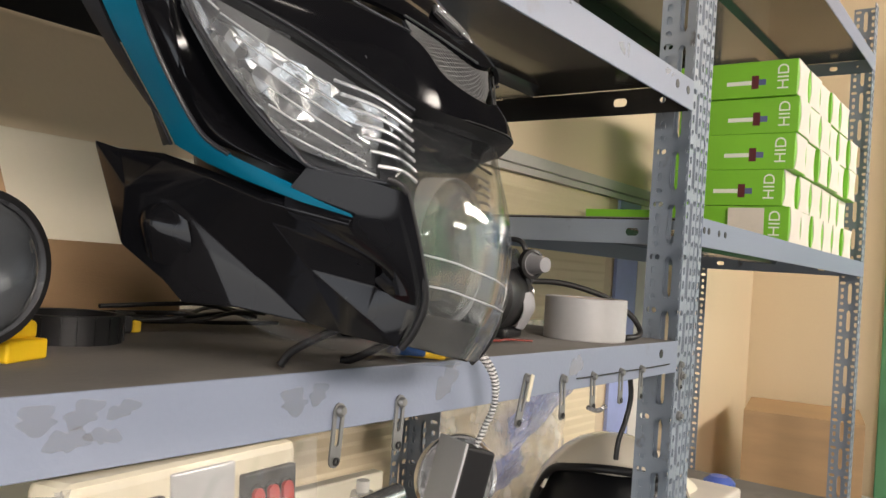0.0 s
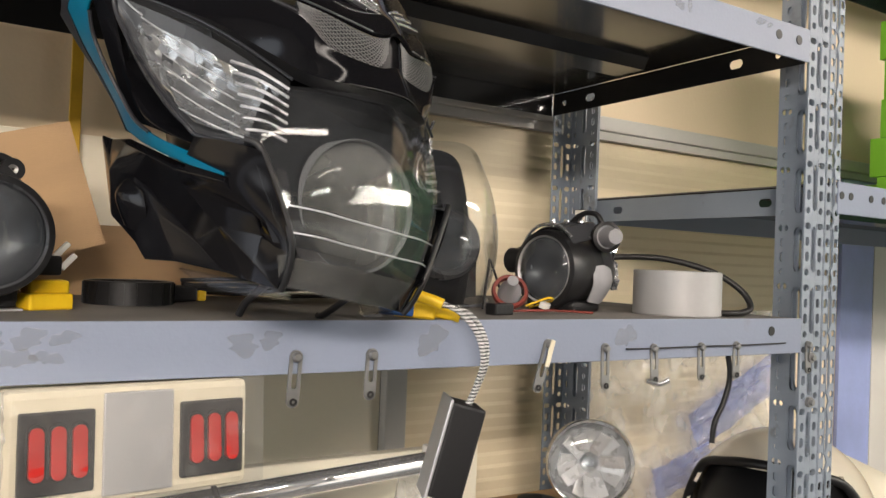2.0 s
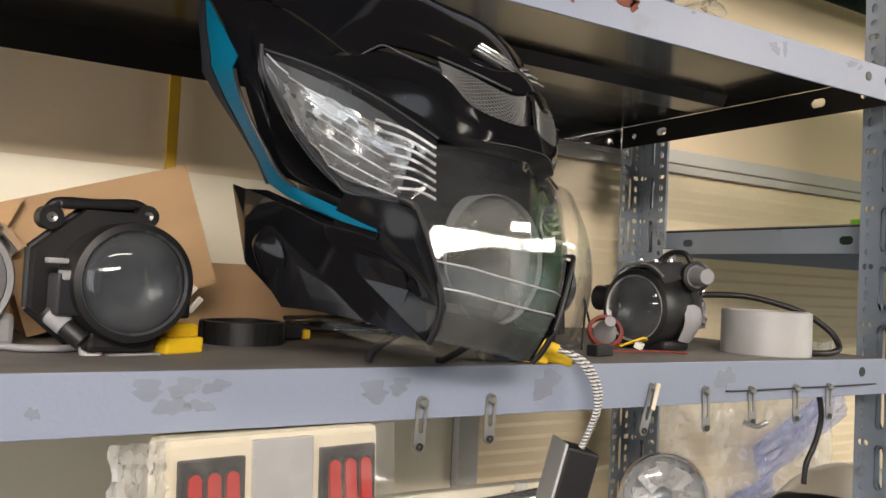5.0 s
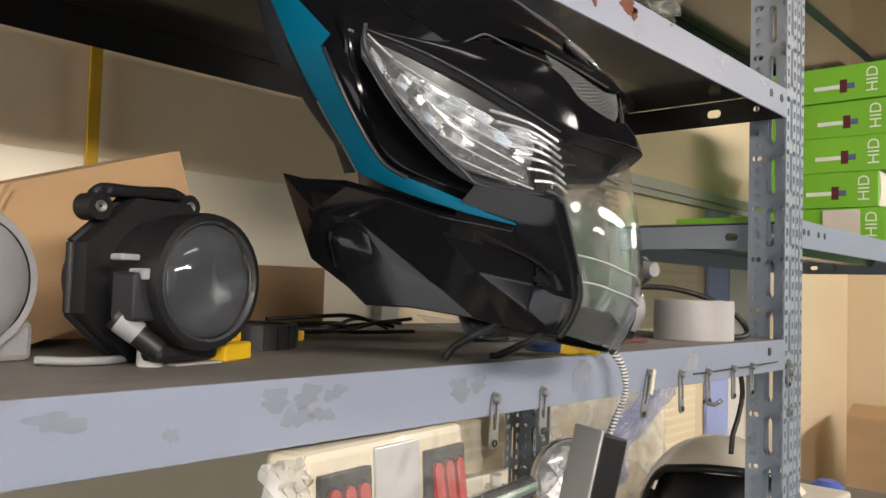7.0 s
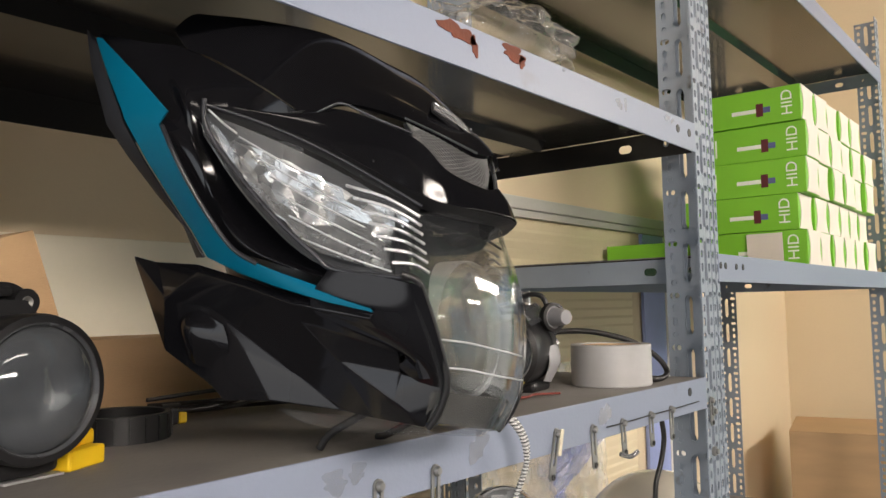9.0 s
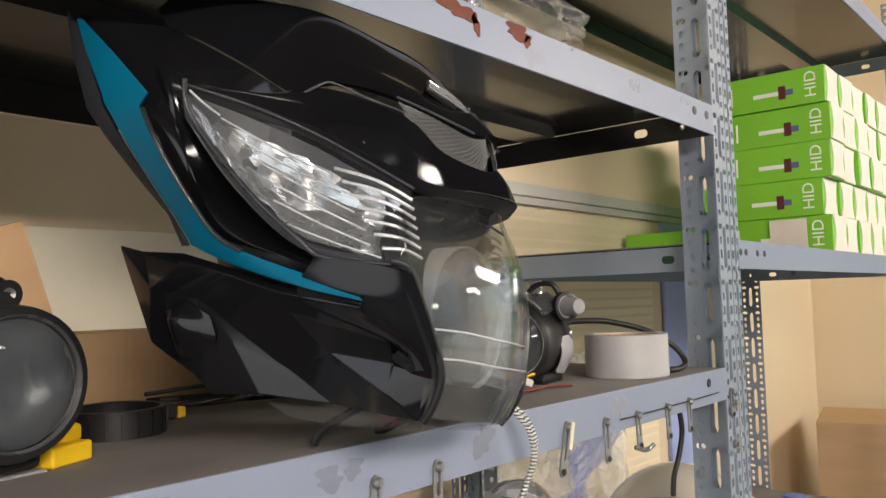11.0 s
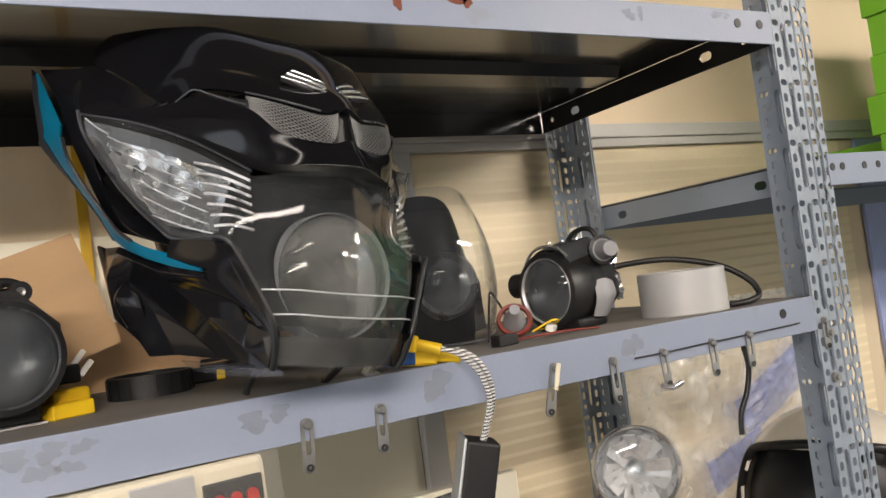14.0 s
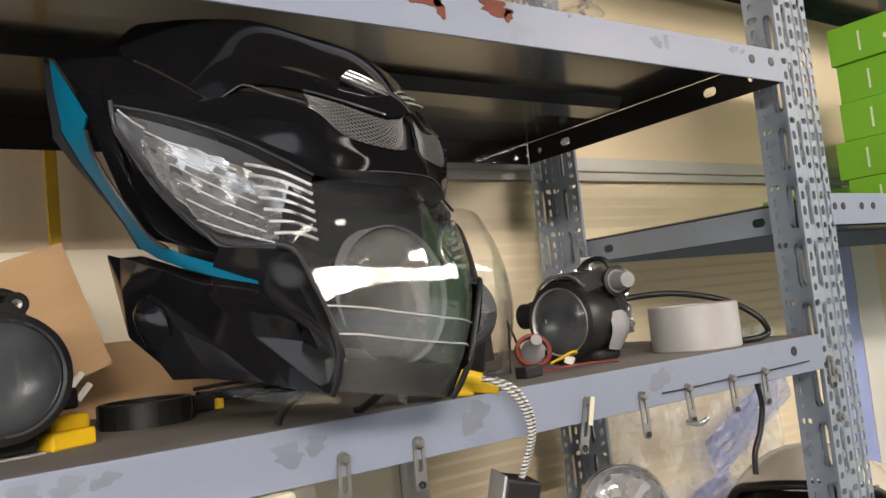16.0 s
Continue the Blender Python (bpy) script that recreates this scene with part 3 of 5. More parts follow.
def side(net, far):
    """A net for the near side, or for the far side of the cowl."""
    return [[mirrored(p) if far else p for p in row] for row in net]


def across(net):
    """The whole net from the far side to the near side."""
    return [[mirrored(p) for p in row[:-1]] + list(row[::-1]) for row in net]


def on_net(net, u, v):
    """A place on a lofted sheet: u along its rows, v across them."""
    def at(line, f):
        return spline(line, 41)[round(f * 40)]
    return at([at(row, u) for row in net], v)


def strip(a, b, thick):
    """A folded ribbon between two broken lines."""
    bm = bmesh.new()
    va, vb = [bm.verts.new(p) for p in a], [bm.verts.new(p) for p in b]
    vm = [bm.verts.new((Vector(p) + Vector(q)) / 2 + Vector((-.0012, 0, .0006))) for p, q in zip(a, b)]
    for u, w in ((va, vm), (vm, vb)):
        for k in range(len(a) - 1):
            bm.faces.new((u[k], u[k + 1], w[k + 1], w[k]))
    bmesh.ops.recalc_face_normals(bm, faces=bm.faces)
    if sum(f.normal.z * f.calc_area() for f in bm.faces) < 0:
        bmesh.ops.reverse_faces(bm, faces=bm.faces)
    bmesh.ops.solidify(bm, geom=bm.faces[:], thickness=thick)
    return bm


def facets(verts, faces, far, thick=0.0025):
    bm = bmesh.new()
    V = {k: bm.verts.new(mirrored(p) if far else p) for k, p in verts.items()}
    for f in faces:
        bm.faces.new([V[k] for k in f.split()])
    bmesh.ops.recalc_face_normals(bm, faces=bm.faces)
    if sum(f.normal.z * f.calc_area() for f in bm.faces) < 0:
        bmesh.ops.reverse_faces(bm, faces=bm.faces)
    bmesh.ops.triangulate(bm, faces=[f for f in bm.faces if len(f.verts) > 4])
    bmesh.ops.solidify(bm, geom=bm.faces[:], thickness=thick)
    return bm


LOWER = {"a": (-.110, .091, -.189), "b": (-.108, .087, -.170), "c": (-.108, .084, -.135), "d": (-.107, .076, -.104), "e": (-.099, .066, -.070), "f": (-.092, .056, -.022),
         "f2": (-.091, .053, -.024), "e2": (-.103, .0605, -.067), "d2": (-.110, .0705, -.099), "c2": (-.112, .079, -.131), "g": (-.104, .059, -.124), "h": (-.096, .053, -.068),
         "i": (-.064, .029, -.022), "j": (-.071, .038, -.019), "k": (-.059, .023, .002), "l": (-.102, .035, -.160), "m": (-.092, .019, -.135), "n": (-.089, .009, -.122),
         "p": (-.091, .037, -.108), "q": (-.081, .010, -.094), "r": (-.076, .024, -.080), "s": (-.064, .007, -.057), "t": (-.078, .033, -.052), "u": (-.059, .004, -.040),
         "v": (-.055, .001, -.010), "x": (-.066, .014, -.024), "o": (-.111, .064, -.155)}
LOWER_FACES = ["b c c2", "c d d2 c2", "d e e2 d2", "e f f2 e2", "a b o", "b c2 o", "c2 d2 g o", "d2 e2 h g", "e2 f2 j h", "a o l", "o g l", "g p n m", "g m l", "g r p", "p r s q", "p q n",
               "g h t r", "r t u s", "h j i t", "i k v x", "t i x", "t x u", "x v u"]
CHEEK = [[(-.1050, .0770, -.0440), (-.0960, .0748, -.0200), (-.0868, .0705, .0020)],
         [(-.0985, .0570, -.0560), (-.0885, .0540, -.0200), (-.0745, .0490, .0050)],
         [(-.0715, .0390, -.0180), (-.0665, .0310, -.0070), (-.0592, .0235, .0060)],
         [(-.0660, .0320, -.0230), (-.0620, .0250, -.0130), (-.0560, .0175, .0010)]]

part("hood", loft(across(HOOD), 88, 44, 0.0025), M_BLACK, cowl, smooth=50)
part("nose", loft(across(NOSE[:3]), 80, 24, 0.001), M_BLACK, cowl, smooth=50)
part("nose_lip", loft(across(NOSE[2:]), 80, 4, 0.0008), M_SATIN, cowl, smooth=50)
glass = part("headlight_glass", loft(across(GLASS), 44, 36, 0.0015), M_CLEAR, cowl, "clear headlight glass", smooth=50)
# No real part: this sheet is added to turn the clear chin hazy grey.
part("chin_haze_sheet", loft(across([[(MID + (x - MID) * .97, y + .001, z - .0035) for x, y, z in r] for r in ([(a[0], .018, a[2] - .001) for a in GLASS[3]], GLASS[4])]), 40, 10, 0.001), M_LINER, cowl, "dull grey translucent sheet added for haze", smooth=50)
DEEP = ((.014, .014, .012, .008), (.050, .046, .034, .006), (.052, .048, .036, .006), (.048, .044, .030, .006))
part("reflector_housing", loft(across([[(MID + (x - MID) * .985, y, z - d) for (x, y, z), d in zip(r, dd)] for r, dd in zip(GLASS[:4], DEEP)]), 40, 24, 0.001), M_CAVE, cowl, smooth=50)
# Dark sheet added to close the see-through gap behind the slot.
SLOT = [[(-.106, .168, -.080), (-.0889, .1745, -.0640), (-.067, .1695, -.037), (-.0277, .158, -.0102), (-.012, .164, -.006)],
        [(-.104, .161, -.082), (-.0889, .168, -.0660), (-.068, .156, -.031), (-.0244, .137, -.006), (-.012, .138, -.003)]]
part("slot_backing", loft(across(SLOT), 48, 6, 0.001), M_SATIN, cowl, smooth=50)
GLINT = material("pale_lens_ridge", (0.52, 0.53, 0.54), 0.25, 0.3, 0.05, 30)
for far in (False, True):
    def here(p):
        return mirrored(p) if far else p

    part("upper_side_panel", loft(side(WING, far), 30, 30, 0.001), M_BLACK, cowl, smooth=50)
    part("stripe", strip([here((x - .001, y, z + .003)) for x, y, z in TEAL_OUT], [here((x - .002, y, z + .006)) for x, y, z in TEAL_IN[:-2]] + [here(p) for p in TEAL_IN[-2:]], 0.0012), M_TEAL, cowl, "teal metallic stripe", smooth=60)
    part("stripe_edge", tube([here((x - .0018, y - .001, z + .0075)) for x, y, z in TEAL_IN[3:9]], 0.0013, 30, 8), M_DARK, cowl, "dull grey moulding", smooth=60)
    part("edge_strip", strip([here((x - .0005, y, z)) for x, y, z in EDGE], [here((x - .0005, y, z)) for x, y, z in TEAL_OUT[:8]], 0.0015), M_CAVE, cowl, smooth=60)
    low_panel = part("lower_side_panel", facets(LOWER, LOWER_FACES, far), M_BLACK, cowl)
    part("cheek_panel", loft(side(CHEEK, far), 18, 18, 0.0016), M_BLACK, cowl, smooth=50)
    md = low_panel.modifiers.new("rounded", "BEVEL")
    md.width, md.segments, md.limit_method, md.angle_limit = 0.0055, 5, "ANGLE", radians(6)
    for p in low_panel.data.polygons:
        p.use_smooth = True
    low_panel.data.set_sharp_from_angle(angle=radians(70))
    # blistered side marker in the lower panel
    part("blister", loft(side([[(-.103, .062, -.140), (-.105, .057, -.130), (-.100, .050, -.118)], [(-.105, .052, -.148), (-.1090, .045, -.135), (-.096, .038, -.116)], [(-.099, .036, -.148), (-.099, .028, -.137), (-.090, .026, -.124)]], far), 20, 20, 0.001), M_BLACK, cowl, smooth=60)
    part("side_lens", loft(side(SIDE_LENS, far), 20, 12, 0.0012), M_CLEAR, cowl, "clear side lamp lens", smooth=50)
    part("lamp_bezel", loft(side(BEZEL, far), 20, 12, 0.001), M_BEZEL, cowl, "grey satin inner bezel", smooth=50)
    bm = loft(side(REFLECTOR, far), 15, 8)
    rnd = random.Random(11)
    for v in bm.verts:
        v.co += Vector((rnd.uniform(-.0008, .0008), rnd.uniform(-.0008, .0008), rnd.uniform(-.0022, .0022)))
    bmesh.ops.triangulate(bm, faces=[f for k, f in enumerate(bm.faces) if k % 3 == 0])
    refl = part("side_reflector", bm, M_ALU, cowl, "bright faceted side reflector")
    md = refl.modifiers.new("thickness", "SOLIDIFY")
    md.thickness = 0.001
    rim = [(-.1440, .1628, -.107), (-.119, .1555, -.081), (-.093, .1415, -.051), (-.069, .118, -.012)]
    part("lens_rim", tube([here(p) for p in rim], 0.0009, 24, 8), M_DARK, cowl, smooth=60)
    rim = [(-.147, .164, -.103), (-.141, .146, -.102), (-.125, .110, -.075), (-.110, .085, -.050), (-.102, .0775, -.040), (-.085, .0745, -.002)]
    part("lens_rim", tube([here(p) for p in rim], 0.0013, 30, 8), M_DARK, cowl, smooth=60)
    rim = [(-.093, .0755, -.006), (-.087, .073, .000), (-.079, .061, .002), (-.068, .042, .004), (-.060, .025, .005), (-.056, .010, -.001), (-.054, .001, -.008)]
    part("lens_rim", tube([here(p) for p in rim], 0.0019, 28, 8), M_SATIN, cowl, smooth=60)
    # bright edge at the pointed end, long ridges in the side lens, fins beside the headlight
    part("bezel_edge", tube([here(p) for p in ((-.1418, .1600, -.1045), (-.136, .1535, -.0985), (-.1300, .1490, -.0935))], 0.0006, 10, 6), GLINT, cowl, smooth=60)
    for k in range(6):
        f = (k + 0.6) / 6
        a = on_net(SIDE_LENS, 0.16 + 0.42 * f, 0.30 + 0.62 * f)
        b = on_net(SIDE_LENS, 0.66 + 0.26 * f, 0.22 + 0.72 * f)
        mid = (a + b) / 2 + Vector((-.001, -.001, .0005))
        part("lens_ridge", tube([here(tuple(v - Vector((0, 0, .003)))) for v in (a, mid, b)], 0.0005, 9, 6), GLINT, refl, smooth=60)
    for k in range(7):
        f = k / 6
        a = Vector((-.0905, .1270, -.0480)).lerp(Vector((-.0890, .0830, -.0150)), f)
        b = Vector((-.0695, .1120 - .031 * f, -.0125 + .008 * f))
        part("fin", tube([here(tuple(v)) for v in (a, (a + b) / 2 + Vector((-.002, .001, .0035)), b)], 0.0009, 9, 6), GLINT, refl, smooth=60)
    for y in (0.046, 0.032):
        e = -.070 if y > 0.04 else -.063
        part("rib", tube([here((e, y, .0015)), here((-.050, y, .0112)), here((-.032, y - 0.001, .0158)), here((-.0125, y - 0.0015, .0185))], 0.0005, 16, 6), GLINT, glass, smooth=60)
    # woven grille under the hood
    grille = part("grille", loft(side(GRILLE, far), 14, 6, 0.001), M_CAVE, cowl)
    bm = bmesh.new()
    n = 20
    for k in range(-9, n + 1):
        for lean in (-1, 1):
            line = []
            for q in range(9):
                v = q / 8
                u = (k + (9 * v if lean > 0 else 9 * (1 - v))) / n
                if 0 <= u <= 1:
                    line.append(here(tuple(on_net(GRILLE, u, v) + Vector((0, .0002, .0014)))))
            if len(line) > 2:
                tube(line, 0.00034, 5, 4, bm)
    part("wire_mesh", bm, M_MESH, grille, "fine silver wire mesh")
    # badge of three bright slivers on the hood, raised edges of the slot and the ridge
    badge = part("badge", loft(side([[(-.046, .1835, -.0232), (-.031, .1775, -.0165), (-.017, .1755, -.0125)], [(-.033, .1955, -.0322), (-.024, .1905, -.0262), (-.015, .1860, -.0205)]], far), 6, 4, 0.0015), M_SATIN, cowl, "small dark badge with silver slivers")
    for k in range(3):
        a, b = Vector((-.0455 + .005 * k, .1845 + .0042 * k, -.0225 - .0033 * k)), Vector((-.0185 + .0008 * k, .1770 + .0038 * k, -.0125 - .0030 * k))
        part("sliver", tube([here(tuple(v)) for v in (a, (a + b) / 2 + Vector((0, 0, .0012)), b)], (0.0009, 0.0013, 0.0009)[k], 8, 6), M_CHROME, badge, smooth=60)
    part("slot_edge", tube([here(p) for p in ((-.0675, .1715, -.0285), (-.050, .1668, -.0165), (-.0285, .1600, -.0018))], 0.0008, 14, 6), M_BEZEL, cowl, smooth=60)
    part("slot_edge", tube([here(p) for p in ((-.0985, .1675, -.0700), (-.0935, .1735, -.0625), (-.0889, .1762, -.0560), (-.080, .1705, -.0435), (-.0690, .1610, -.0215))], 0.0007, 24, 6), M_BEZEL, cowl, smooth=60)
    part("lower_lip", loft(side([[(-.079, .006, -.090), (-.062, .003, -.052), (-.050, .000, -.012)], [(-.072, .000, -.080), (-.056, -.004, -.052), (-.044, -.003, -.014)]], far), 14, 5, 0.002), M_CLEAR, cowl, "clear plastic lower lip", smooth=50)
    part("stay", tube([(.030 if far else -.030, .010, -.060), (.030 if far else -.030, -.006, -.090), (.030 if far else -.030, -.0158 if not far else -.0076, -.098)], 0.0026, 10, 8), M_SATIN, cowl, smooth=60)
# Added dark core: blocks light and view through the panel gaps.
part("inner_frame", turned([(0, -.075), (0.05, -.065), (0.082, -.03), (0.088, 0), (0.075, 0.03), (0.045, 0.05), (0, 0.055)], 28), M_SATIN, cowl, smooth=60, m=pose(-0.008, 0.115, -0.105))
bowl = part("projector_lens", turned([(0.040, -0.004), (0.037, 0.001), (0.030, 0.0065), (0.020, 0.0105), (0.010, 0.0125), (0, 0.013)]), M_BOWL, cowl, "round milky projector lens", smooth=60, m=pose(-0.012, 0.058, -0.010))
part("bezel", turned([(0.0394, 0.0010), (0.0399, 0.0018), (0.0405, 0.000), (0.0405, -0.020), (0.0394, -0.020)], 48, True), M_GREYPLASTIC, bowl, smooth=40)
part("rear_cup", turned([(0.039, -0.003), (0.030, -0.010), (0.015, -0.013), (0, -0.014)]), M_DARK, bowl, smooth=60)


# ---- lamps on the shelf ----
def cable(name, pts, r, mat, label, n=40):
    return tagged(part(name, tube(pts, r, n, 10), mat, smooth=60), label, "cable")


p1 = thing("projector_lamp", "black projector headlamp with a big round glass lens and bracket", "projector lamp", "projector lamps", pose(-0.1765, 0.069, 1.2845, 90, 0, 11))
part("shroud", turned([(0.0325, 0.003), (0.0345, 0.005), (0.038, 0.004), (0.039, 0.0), (0.0385, -0.020), (0.036, -0.028), (0.036, -0.060), (0.030, -0.066), (0, -0.066)], 56), M_SATIN, p1, smooth=35)
lens = part("lens", turned([(0.0335, 0.000), (0.031, 0.005), (0.025, 0.010), (0.017, 0.0135), (0.009, 0.0155), (0, 0.016)], 48), M_GLASS, p1, "clear domed glass lens", smooth=60)
part("inner_cup", turned([(0.033, -0.001), (0.028, -0.012), (0.016, -0.018), (0, -0.02)], 40), M_DARK, lens, smooth=60)
part("rim", turned([(0.0325, 0.0035), (0.0338, 0.0052), (0.0352, 0.0035)], 48, True), M_BEZEL, p1, "dark grey rim", smooth=60)
hexa = []
for k in range(8):
    t = 2 * math.pi * (k + 0.5) / 8
    hexa.append((0.050 * math.cos(t) * (1.08 if k in (3, 4) else 1), 0.0505 * math.sin(t)))
part("bracket_plate", plate(hexa, 0.012), M_SATIN, p1, m=pose(0, 0, -0.050, 90, 0, 0))
for k in range(8):
    a, b = Vector((*hexa[k], -0.052)), Vector((*hexa[(k + 1) % 8], -0.052))
    part("bracket_rib", tube([tuple(a), tuple((a + b) / 2), tuple(b)], 0.0028, 5, 8), M_SATIN, p1, smooth=60)
for x, y in ((-0.040, 0.040), (0.023, 0.0455)):
    ear = part("ear", turned([(0.0025, -0.008), (0.0078, -0.008), (0.0078, 0.006), (0.0025, 0.006)], 20, True), M_SATIN, p1, smooth=40, m=pose(x, y, -0.048))
    part("eyelet", turned([(0.0008, 0.006), (0.0032, 0.007), (0.0035, 0.0055)], 14, True), M_ZINC, ear, smooth=40)
part("bridge", tube([(-0.040, 0.0455, -0.050), (-0.034, 0.0505, -0.050), (-0.010, 0.0515, -0.050), (0.014, 0.0535, -0.050), (0.023, 0.0510, -0.050)], 0.0036, 24, 8), M_SATIN, p1, smooth=60)
part("bridge_plate", box(-0.034, 0.016, 0.0480, 0.0535, -0.056, -0.040, 0.002), M_SATIN, p1, m=pose(0, 0, 0, 0, 0, 3))
part("rear_bowl", turned([(0.036, -0.040), (0.040, -0.055), (0.036, -0.080), (0.026, -0.096), (0.014, -0.102), (0, -0.103)], 40), M_DARK, p1, "dull dark rear reflector bowl", smooth=50)
part("solenoid", box(-0.046, -0.030, -0.022, 0.004, -0.022, -0.002, 0.002), M_DARK, p1)
part("clip", box(-0.043, -0.034, 0.000, 0.006, -0.012, 0.000, 0.001), M_GREYPLASTIC, p1)
part("clip", box(-0.049, -0.037, 0.010, 0.0135, -0.020, -0.010, 0.001), M_GREYPLASTIC, p1, "grey plastic clip")
part("adjuster", tube([(-0.046, -0.020, -0.018), (-0.036, -0.030, -0.010), (-0.028, -0.038, -0.004)], 0.0062, 10, 12), M_SATIN, p1, smooth=50)
part("adjuster_sleeve", tube([(-0.044, -0.022, -0.016), (-0.040, -0.026, -0.012), (-0.037, -0.029, -0.0095)], 0.0067, 6, 12), M_GREYPLASTIC, p1, "grey sleeve", smooth=50)
part("lower_housing", box(-0.024, 0.022, -0.046, -0.032, -0.026, -0.010, 0.004), M_SATIN, p1)
for dx in (0, 0.0065):
    part("terminal", box(dx - 0.002, dx + 0.002, -0.007, 0.007, -0.002, 0.002, 0.0008), M_WHITE, p1, "white terminal", m=pose(0.058, -0.008 - dx * 0.6, -0.046, 0, 0, -42))
part("terminal_holder", box(0.034, 0.058, -0.026, -0.012, -0.050, -0.042, 0.002), M_SATIN, p1)
part("harness", tube([(-0.062, -0.045, -0.060), (-0.050, -0.0455, -0.046), (-0.034, -0.0455, -0.040), (-0.020, -0.0455, -0.042)], 0.0024, 20, 8), M_GREYPLASTIC, p1, "grey braided harness", smooth=60)

p2 = thing("projector_lamp", "small black projector headlamp with grey bulb socket", "projector lamp", "projector lamps", pose(0.300, 0.108, 1.2765, 90, 0, -80))
part("shroud", turned([(0.031, 0.003), (0.034, 0.005), (0.038, 0.003), (0.039, -0.002), (0.038, -0.030), (0.035, -0.036), (0.035, -0.048), (0, -0.05)], 48), M_SATIN, p2, smooth=35)
lens = part("lens", turned([(0.032, 0.000), (0.029, 0.005), (0.022, 0.010), (0.014, 0.0125), (0.007, 0.0135), (0, 0.014)], 44), M_GLASS, p2, "clear domed glass lens", smooth=60)
part("inner_cup", turned([(0.031, -0.001), (0.024, -0.014), (0.012, -0.020), (0, -0.022)], 40), M_DARK, lens, smooth=60)
part("rim", turned([(0.0310, 0.0030), (0.0325, 0.0050), (0.0335, 0.0032)], 44, True), M_STEEL, p2, "bright rim", smooth=60)
part("rear_bowl", turned([(0.036, -0.046), (0.034, -0.062), (0.026, -0.080), (0.015, -0.090), (0, -0.092)], 36), M_DARK, p2, "dark rear bowl", smooth=50)
part("heat_shield", loft([[(-.030, .024, -.004), (-.012, .040, -.004), (.012, .040, -.004), (.030, .026, -.004)], [(-.028, .030, -.030), (-.012, .046, -.030), (.012, .046, -.030), (.028, .030, -.030)], [(-.024, .030, -.055), (-.010, .042, -.055), (.012, .050, -.055), (.026, .036, -.055)]], 16, 12, 0.0012), M_BEZEL, p2, "bent dark heat shield", smooth=50)
part("side_plate", loft([[(.036, .004, -.026), (.039, -.012, -.026), (.032, -.030, -.026)], [(.040, .006, -.040), (.043, -.012, -.040), (.034, -.032, -.040)], [(.038, .002, -.054), (.040, -.012, -.054), (.030, -.030, -.052)]], 10, 8, 0.001), M_GREYPLASTIC, p2, "grey side plate", smooth=50)
part("bracket", tube([(-0.010, 0.040, -0.040), (0.004, 0.056, -0.046), (0.022, 0.056, -0.050), (0.030, 0.036, -0.054)], 0.0028, 18, 8), M_SATIN, p2, smooth=60)
part("shield_edge", tube([(-.032, .022, -.002), (-.026, .034, -.003), (-.012, .043, -.003), (.012, .043, -.003), (.028, .032, -.003)], 0.0016, 24, 8), M_CHROME, p2, "bright bent edge", smooth=60)
part("foil_wrap", crumpled("foil", 0.050, 0.046, 0.009, 5.5, 16, 14), M_CHROME, p2, "crumpled silver foil", smooth=25, m=pose(0.004, 0.026, -0.070, -78, 0, 0))
part("connector_box", box(-0.050, -0.034, 0.006, 0.022, -0.034, -0.012, 0.002), M_SATIN, p2)
for k in range(3):
    part("clamp_screw", turned([(0, 0.002), (0.0025, 0.0018), (0.0028, 0), (0, 0)], 12), M_CHROME, p2, smooth=40, m=pose(-0.012 + 0.013 * k, 0.0475, -0.022 - 0.006 * k, -90, 0, 0))
part("bracket_tab", box(-0.004, 0.010, 0.046, 0.062, -0.050, -0.047, 0.0008), M_CHROME, p2, "shiny bent tab")
soc = part("bulb_socket", turned([(0, 0.016), (0.0075, 0.015), (0.009, 0.006), (0.0095, -0.004), (0.0135, -0.005), (0.0135, -0.012), (0.008, -0.016), (0, -0.017)], 24), M_GREYPLASTIC, p2, "grey bulb socket", smooth=40, m=pose(0.040, 0.034, -0.046, 0, 62, 0))
part("seal", turned([(0.012, -0.002), (0.0152, -0.003), (0.0152, -0.009), (0.012, -0.010)], 24, True), M_RUBBER, soc, smooth=40)
part("base", box(-0.030, 0.030, -0.0405, -0.030, -0.050, -0.006, 0.004), M_SATIN, p2)
part("motor", turned([(0, 0.014), (0.012, 0.013), (0.013, -0.010), (0, -0.012)], 20), M_SATIN, p2, smooth=40, m=pose(-0.046, 0.008, -0.012, 0, 90, 0))
part("motor_arm", box(-0.040, -0.026, -0.002, 0.006, -0.020, -0.008, 0.002), M_STEEL, p2)

# grey lamp at the near end of the shelf
gl = thing("round_lamp", "dull grey round lamp with a frosted lens", "lamp", m=pose(-0.282, 0.132, 1.281, 90, 0, 12))
part("shell", turned([(0.036, 0.004), (0.040, 0.004), (0.042, 0.0), (0.042, -0.014), (0.036, -0.030), (0.020, -0.045), (0, -0.048)], 44), M_GREYPLASTIC, gl, smooth=40)
part("lens", turned([(0.036, 0.002), (0.028, 0.008), (0.015, 0.0115), (0, 0.0125)], 40), M_GREYPLASTIC, gl, "frosted pale lens", smooth=60)
part("body", box(-0.03, 0.045, -0.045, -0.022, -0.05, -0.004, 0.004), M_GREYPLASTIC, gl)
part("crumpled_foil", loft([[(.020, .030, -.02), (.036, .034, -.03), (.050, .020, -.03)], [(.024, .034, -.04), (.042, .040, -.046), (.056, .024, -.044)], [(.02, .024, -.06), (.040, .028, -.064), (.05, .012, -.06)]], 12, 12, 0.001), M_CHROME, gl, "crumpled silver foil", smooth=20)

